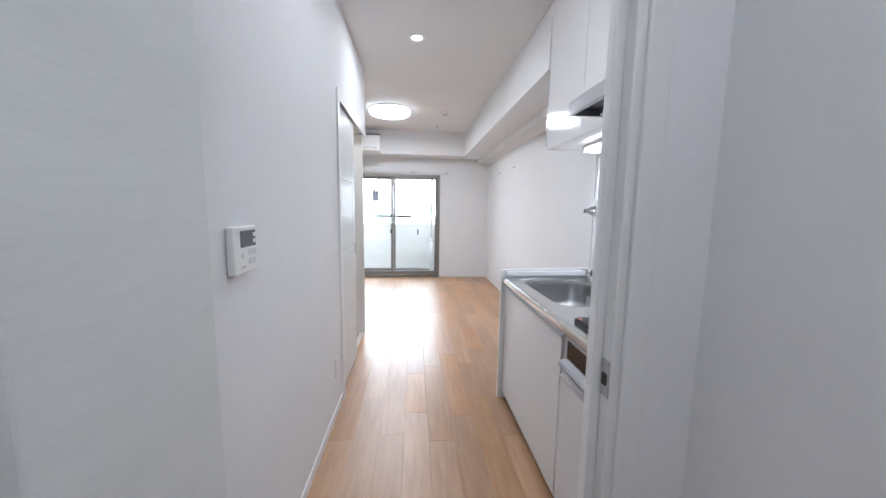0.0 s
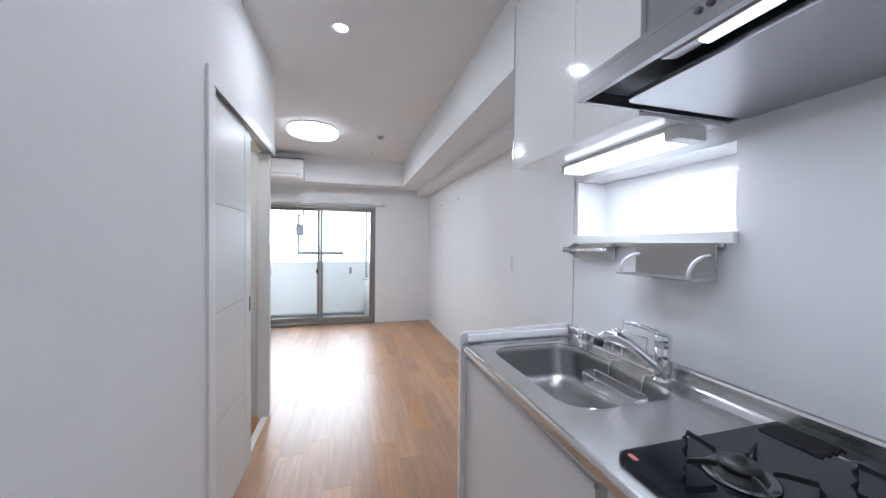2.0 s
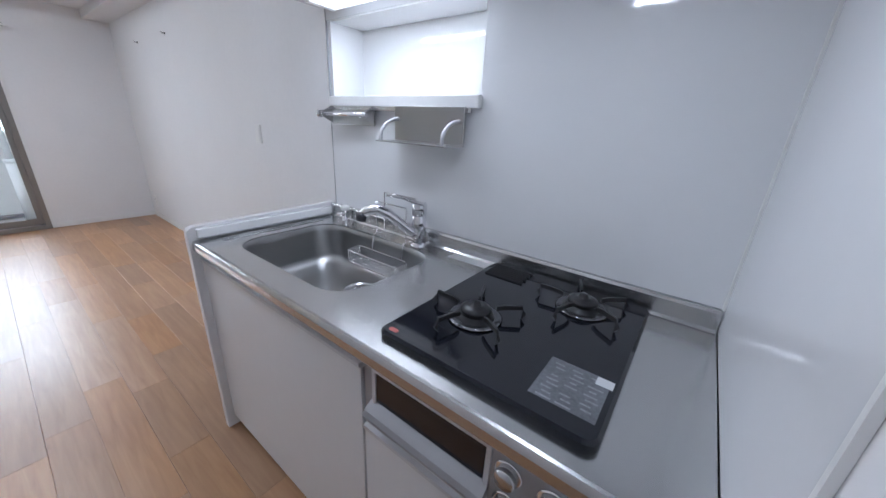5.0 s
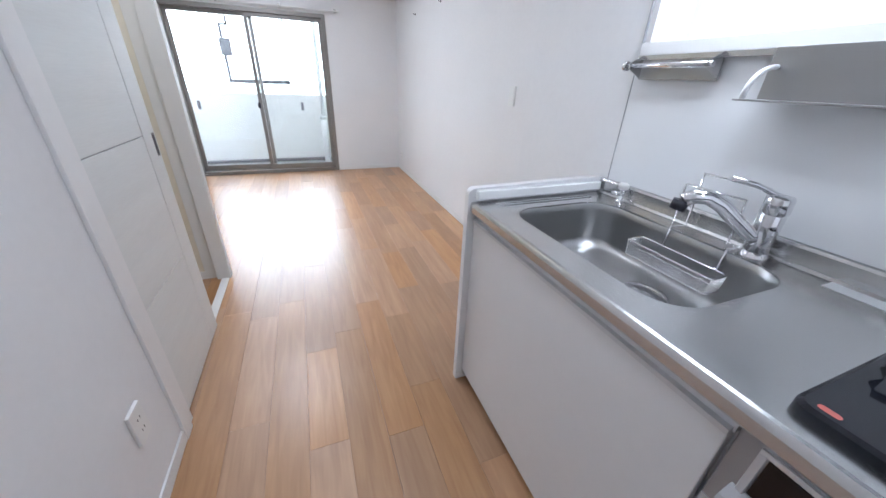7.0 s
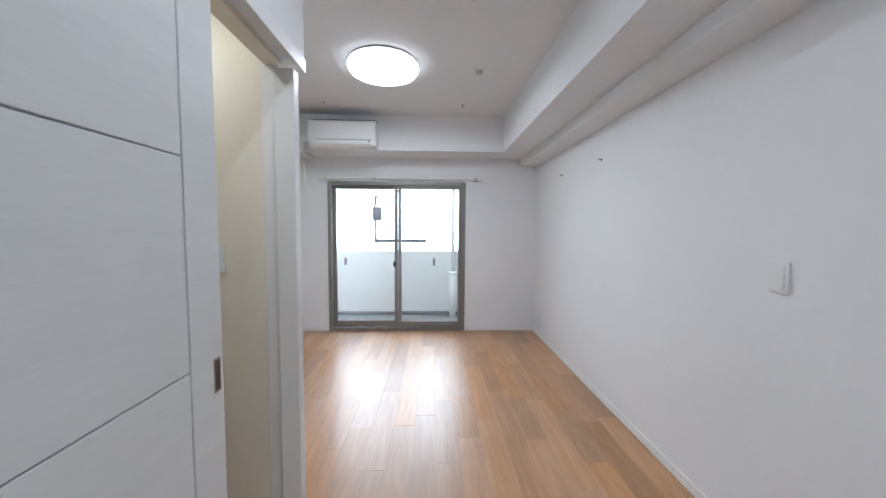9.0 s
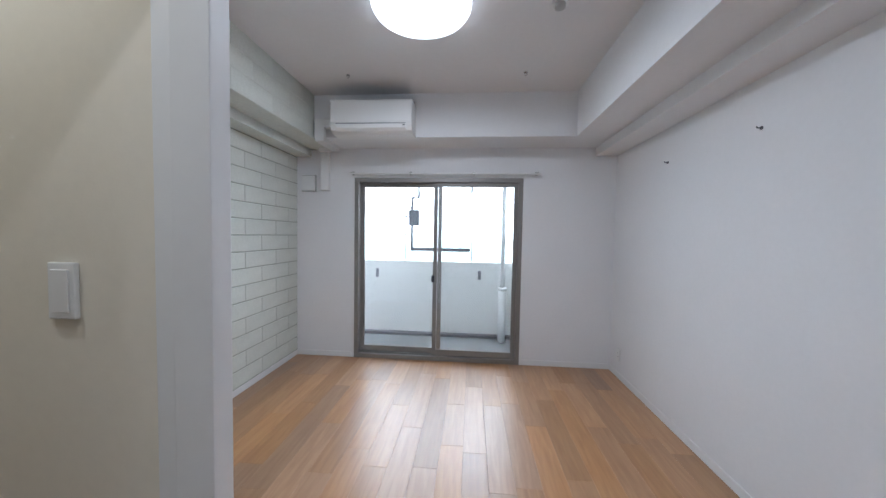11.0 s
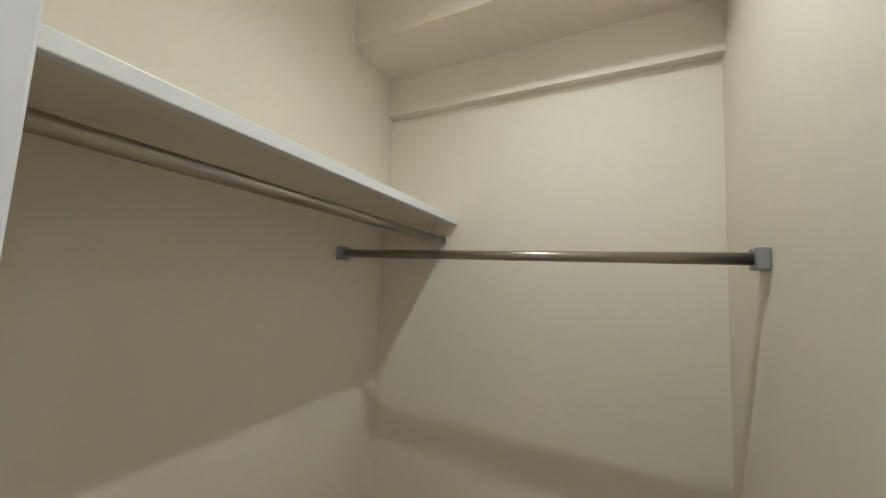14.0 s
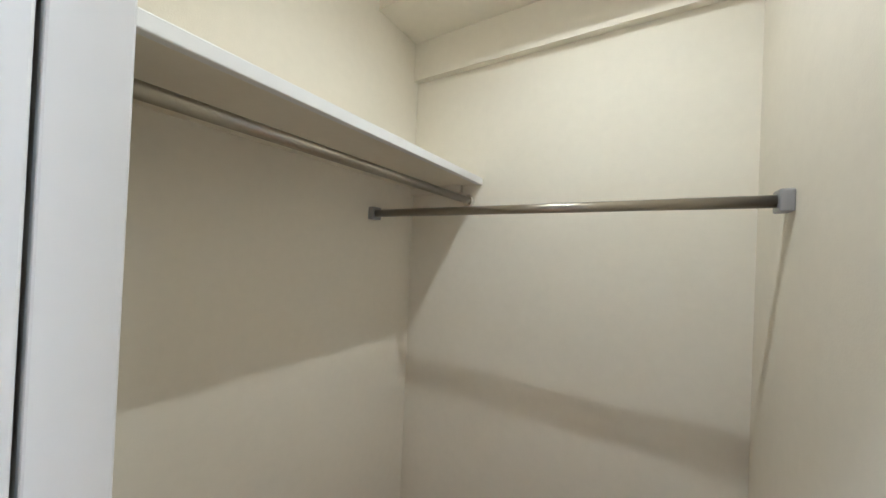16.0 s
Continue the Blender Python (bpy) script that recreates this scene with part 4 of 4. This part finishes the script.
# ---- balcony and distance ----
setting("balcony_floor", boxes((-2.2, 1.35, 7.15, 8.3, -0.2, -0.07)), BALFLOOR, "grey sheet floor of the balcony", "balcony")
setting("balcony_wall", boxes((-2.2, 1.35, 8.15, 8.3, -0.07, 0.95), (-2.3, -2.2, 7.15, 8.3, -0.07, 2.7)), CONCRETE, "off-white painted balcony parapet", "parapet")
setting("balcony_side", boxes((1.20, 1.35, 7.15, 8.15, -0.07, 2.7)), CONCRETE, "pale tiled side wall of the balcony", "wall")
setting("balcony_gutter", boxes((-2.2, 1.2, 8.06, 8.15, -0.0695, -0.03), bevel=0.004), GALV, "dark grey kerb strip along the parapet foot", "kerb")
setting("balcony_soffit", boxes((-2.3, 1.35, 7.15, 8.3, 2.62, 2.8)), CONCRETE, "white underside of the balcony above", "soffit")


def downpipe():
    t = thing("downpipe", (1.0, 7.95, -0.07), "white plastic rain downpipe in the balcony corner", "downpipe")
    part("pipe", tube(bmesh.new(), [(1.0, 7.95, 0.60), (1.0, 7.95, 2.62)], 0.028, 16), PVC, t)
    part("sleeve", tube(bmesh.new(), [(1.0, 7.95, -0.07), (1.0, 7.95, 0.62)], 0.05, 18), PVC, t, "wider sleeve at the foot")
    part("collar", tube(bmesh.new(), [(1.0, 7.95, 0.61), (1.0, 7.95, 0.65)], 0.058, 18), PVC, t)
    part("clamp", boxes((1.02, 1.2, 7.94, 7.96, 1.98, 2.0)), STEEL, t)


def railing():
    t = thing("balcony_railing", (-0.4, 8.22, 0.95), "thin grey metal railing on top of the parapet", "railing")
    for k in range(30):
        x = -2.1 + 0.11 * k
        part("bar", boxes((x - 0.004, x + 0.004, 8.215, 8.223, 0.95, 1.98)), RAILGREY, t)
    f = thing("metal_frame", (0.2, 8.2, 0.95), "dark grey metal frame with a small box standing on the parapet", "frame")
    part("post", boxes((-0.345, -0.33, 8.19, 8.205, 0.95, 2.03)), GALV, f)
    part("post", boxes((0.585, 0.603, 8.19, 8.205, 0.95, 1.48)), GALV, f)
    part("post", boxes((0.565, 0.595, 8.19, 8.205, 1.90, 2.06)), GALV, f)
    part("upright", boxes((-0.262, -0.232, 8.18, 8.20, 1.09, 1.84)), GALV, f)
    part("upright", boxes((-0.17, -0.14, 8.18, 8.20, 1.84, 2.0)), GALV, f)
    part("bar", boxes((-0.232, 0.575, 8.18, 8.20, 1.09, 1.145)), GALV, f)
    part("bar", boxes((-0.262, -0.14, 8.18, 8.2, 1.82, 1.845)), GALV, f)
    part("bar", boxes((-0.14, 0.565, 8.18, 8.20, 2.0, 2.06)), GALV, f)
    part("arm", boxes((-0.33, -0.262, 8.185, 8.20, 1.68, 1.70), (-0.33, -0.262, 8.185, 8.20, 1.56, 1.58)), GALV, f)
    part("meter_box", boxes((-0.285, -0.14, 8.14, 8.18, 1.445, 1.665), bevel=0.004), GALV, f, "small grey box")
    for x in (-0.72, 0.705):
        h = thing("parapet_hook", (x, 8.15, 0.75), "small grey metal hook on the parapet face", "hook", "hooks on the balcony parapet")
        part("plate", boxes((x - 0.02, x + 0.02, 8.142, 8.15, 0.72, 0.84), bevel=0.002), GALV, h)
        part("prong", tube(bmesh.new(), [(x, 8.143, 0.75), (x, 8.09, 0.75), (x, 8.08, 0.79)], 0.008, 8), GALV, h)


downpipe()
railing()


def backdrop():
    m = bpy.data.materials.new("bright_distance")
    m.use_nodes = True
    nt = m.node_tree
    nt.nodes.clear()
    out = nt.nodes.new("ShaderNodeOutputMaterial")
    em = nt.nodes.new("ShaderNodeEmission")
    co = nt.nodes.new("ShaderNodeTexCoord")
    sep = nt.nodes.new("ShaderNodeSeparateXYZ")
    noi = nt.nodes.new("ShaderNodeTexNoise")
    noi.inputs["Scale"].default_value = 0.35
    noi.inputs["Detail"].default_value = 5
    ad = nt.nodes.new("ShaderNodeMath")
    ad.operation = "MULTIPLY_ADD"
    ad.inputs[1].default_value = -4.0
    ramp = nt.nodes.new("ShaderNodeValToRGB")
    ramp.color_ramp.elements[0].position, ramp.color_ramp.elements[0].color = 0.35, (0.30, 0.34, 0.325, 1)
    ramp.color_ramp.elements[1].position, ramp.color_ramp.elements[1].color = 0.5, (1, 1, 1, 1)
    mr = nt.nodes.new("ShaderNodeMapRange")
    mr.inputs["From Min"].default_value, mr.inputs["From Max"].default_value = -6, 6
    nt.links.new(co.outputs["Object"], sep.inputs[0])
    nt.links.new(co.outputs["Object"], noi.inputs["Vector"])
    nt.links.new(noi.outputs["Fac"], ad.inputs[0])
    nt.links.new(sep.outputs["Z"], ad.inputs[2])
    nt.links.new(ad.outputs[0], mr.inputs["Value"])
    nt.links.new(mr.outputs[0], ramp.inputs[0])
    nt.links.new(ramp.outputs[0], em.inputs["Color"])
    em.inputs["Strength"].default_value = 19.5
    nt.links.new(em.outputs[0], out.inputs["Surface"])
    bm = bmesh.new()
    extruded(bm, [(-90, -20), (90, -20), (90, 70), (-90, 70)], 62.0, 62.3)
    setting("backdrop", bm, m, "washed-out bright sky with faint green trees far off", "sky")


backdrop()
setting("ground", boxes((-2000, 2000, 8.5, 3000, -9.2, -9.0)), CONCRETE, "pale ground far below the balcony", "ground")


# ---- pieces: brick-pattern wall and floor planks ----
def paper_brick_material():
    m = material("pale_brick_paper", (0.66, 0.68, 0.63), 0.75, spec=0.2, grain=0.10, grain_scale=45, bump=0.3, bump_scale=120, stretch=(1, 1, 2.5))
    return m


BRICK = paper_brick_material()
JOINT = material("brick_paper_joint", (0.30, 0.32, 0.27), 0.85, grain=0.15, grain_scale=60)
brick_wall.data.materials[0] = JOINT
rng = random.Random(4)
brick_meshes = {}


def brick_mesh(l, h):
    key = (round(l, 3), round(h, 3))
    if key not in brick_meshes:
        bm = bmesh.new()
        a = [bm.verts.new((0, y, z)) for y, z in ((0, 0), (l, 0), (l, h), (0, h))]
        c = 0.003
        b = [bm.verts.new((0.003, y, z)) for y, z in ((c, c), (l - c, c), (l - c, h - c), (c, h - c))]
        for i in range(4):
            bm.faces.new((a[i], a[(i + 1) % 4], b[(i + 1) % 4], b[i]))
        bm.faces.new(b)
        brick_meshes[key] = finish(bm, "brick", BRICK)
    return brick_meshes[key]


def lay_bricks(parent, x, y0, y1, z0, z1, row=0.136, length=0.44, gap=0.003):
    n = max(1, round((z1 - z0) / row))
    rh = (z1 - z0) / n
    for r in range(n):
        y = y0 - (length / 2 if r % 2 else 0.0)
        while y < y1 - 0.02:
            a, b = max(y, y0), min(y + length - gap, y1)
            if b - a > 0.02:
                ob = new("brick", brick_mesh(b - a, rh - 0.006))
                ob.matrix_world = pose(x, a, z0 + r * rh)
                ob.parent = parent
            y += length


lay_bricks(brick_wall, XL + 0.0005, YC1 + 0.04, 6.995, 0.06, 2.123)
beam_w = bpy.data.objects["beam_west"]
beam_w.data.materials[0] = BRICK
lay_bricks(beam_w, -0.8995, YC1 + 0.04, 6.59, 2.205, 2.595, row=0.13)

side = bpy.data.objects["balcony_side"]
side.data.materials[0] = JOINT
TILE = material("white_wall_tile", (0.70, 0.71, 0.70), 0.3, grain=0.05, grain_scale=30)
tile_meshes = {}
for r in range(18):
    for c in range(7):
        a, b = max(7.155, 7.155 + 0.16 * c - (0.08 if r % 2 else 0)), min(8.145, 7.155 + 0.16 * (c + 1) - (0.08 if r % 2 else 0))
        if b - a < 0.03:
            continue
        key = round(b - a, 3)
        if key not in tile_meshes:
            tile_meshes[key] = finish(boxes((-0.005, 0.0, 0.0, b - a - 0.006, 0.0, 0.142), bevel=0.0), "tile", TILE)
        ob = new("tile", tile_meshes[key])
        ob.matrix_world = pose(1.1998, a, -0.06 + 0.148 * r)
        ob.parent = side

floor_base = setting("floor", boxes((0.0, 2.15, -1.6, 7.15, -0.12, -0.008), (-1.4, 0.0, 3.0, 7.15, -0.12, -0.008)), FLOORGAP, "golden brown oak plank floor", "floor")
PW = 0.1423
plank_meshes = {}


def plank_mesh(l):
    l = round(l, 2)
    if l not in plank_meshes:
        bm = bmesh.new()
        w = PW - 0.0006
        g = 0.0006
        rings = [[bm.verts.new((x, y, z)) for x, y in ((i, i), (w - i, i), (w - i, l - g - i), (i, l - g - i))] for i, z in ((0, -0.009), (0, -0.0006), (0.0008, 0.0))]
        for a, b in zip(rings, rings[1:]):
            for k in range(4):
                bm.faces.new((a[k], a[(k + 1) % 4], b[(k + 1) % 4], b[k]))
        bm.faces.new(rings[-1])
        plank_meshes[l] = finish(bm, "plank", FLOORWOOD)
    return plank_meshes[l]


x_first = 0.562 - 13 * PW
for c in range(24):
    x = x_first + c * PW
    if x > 2.0:
        break
    if x + PW > 0.12 and x < 1.21:
        y, end = -1.5, 7.0
    elif x >= 1.21:
        y, end = 2.86, 7.0
    else:
        y, end = 3.1, 7.0
    first = rng.choice((0.3, 0.45, 0.6, 0.75))
    while y < end - 0.01:
        l = first or rng.choice((0.52, 0.7, 0.9, 0.9, 1.2))
        first = 0
        if y + l > end - 0.15:
            l = round(end - y, 2)
        ob = new("plank", plank_mesh(l))
        ob.matrix_world = pose(x, y, 0)
        ob.parent = floor_base
        y += l
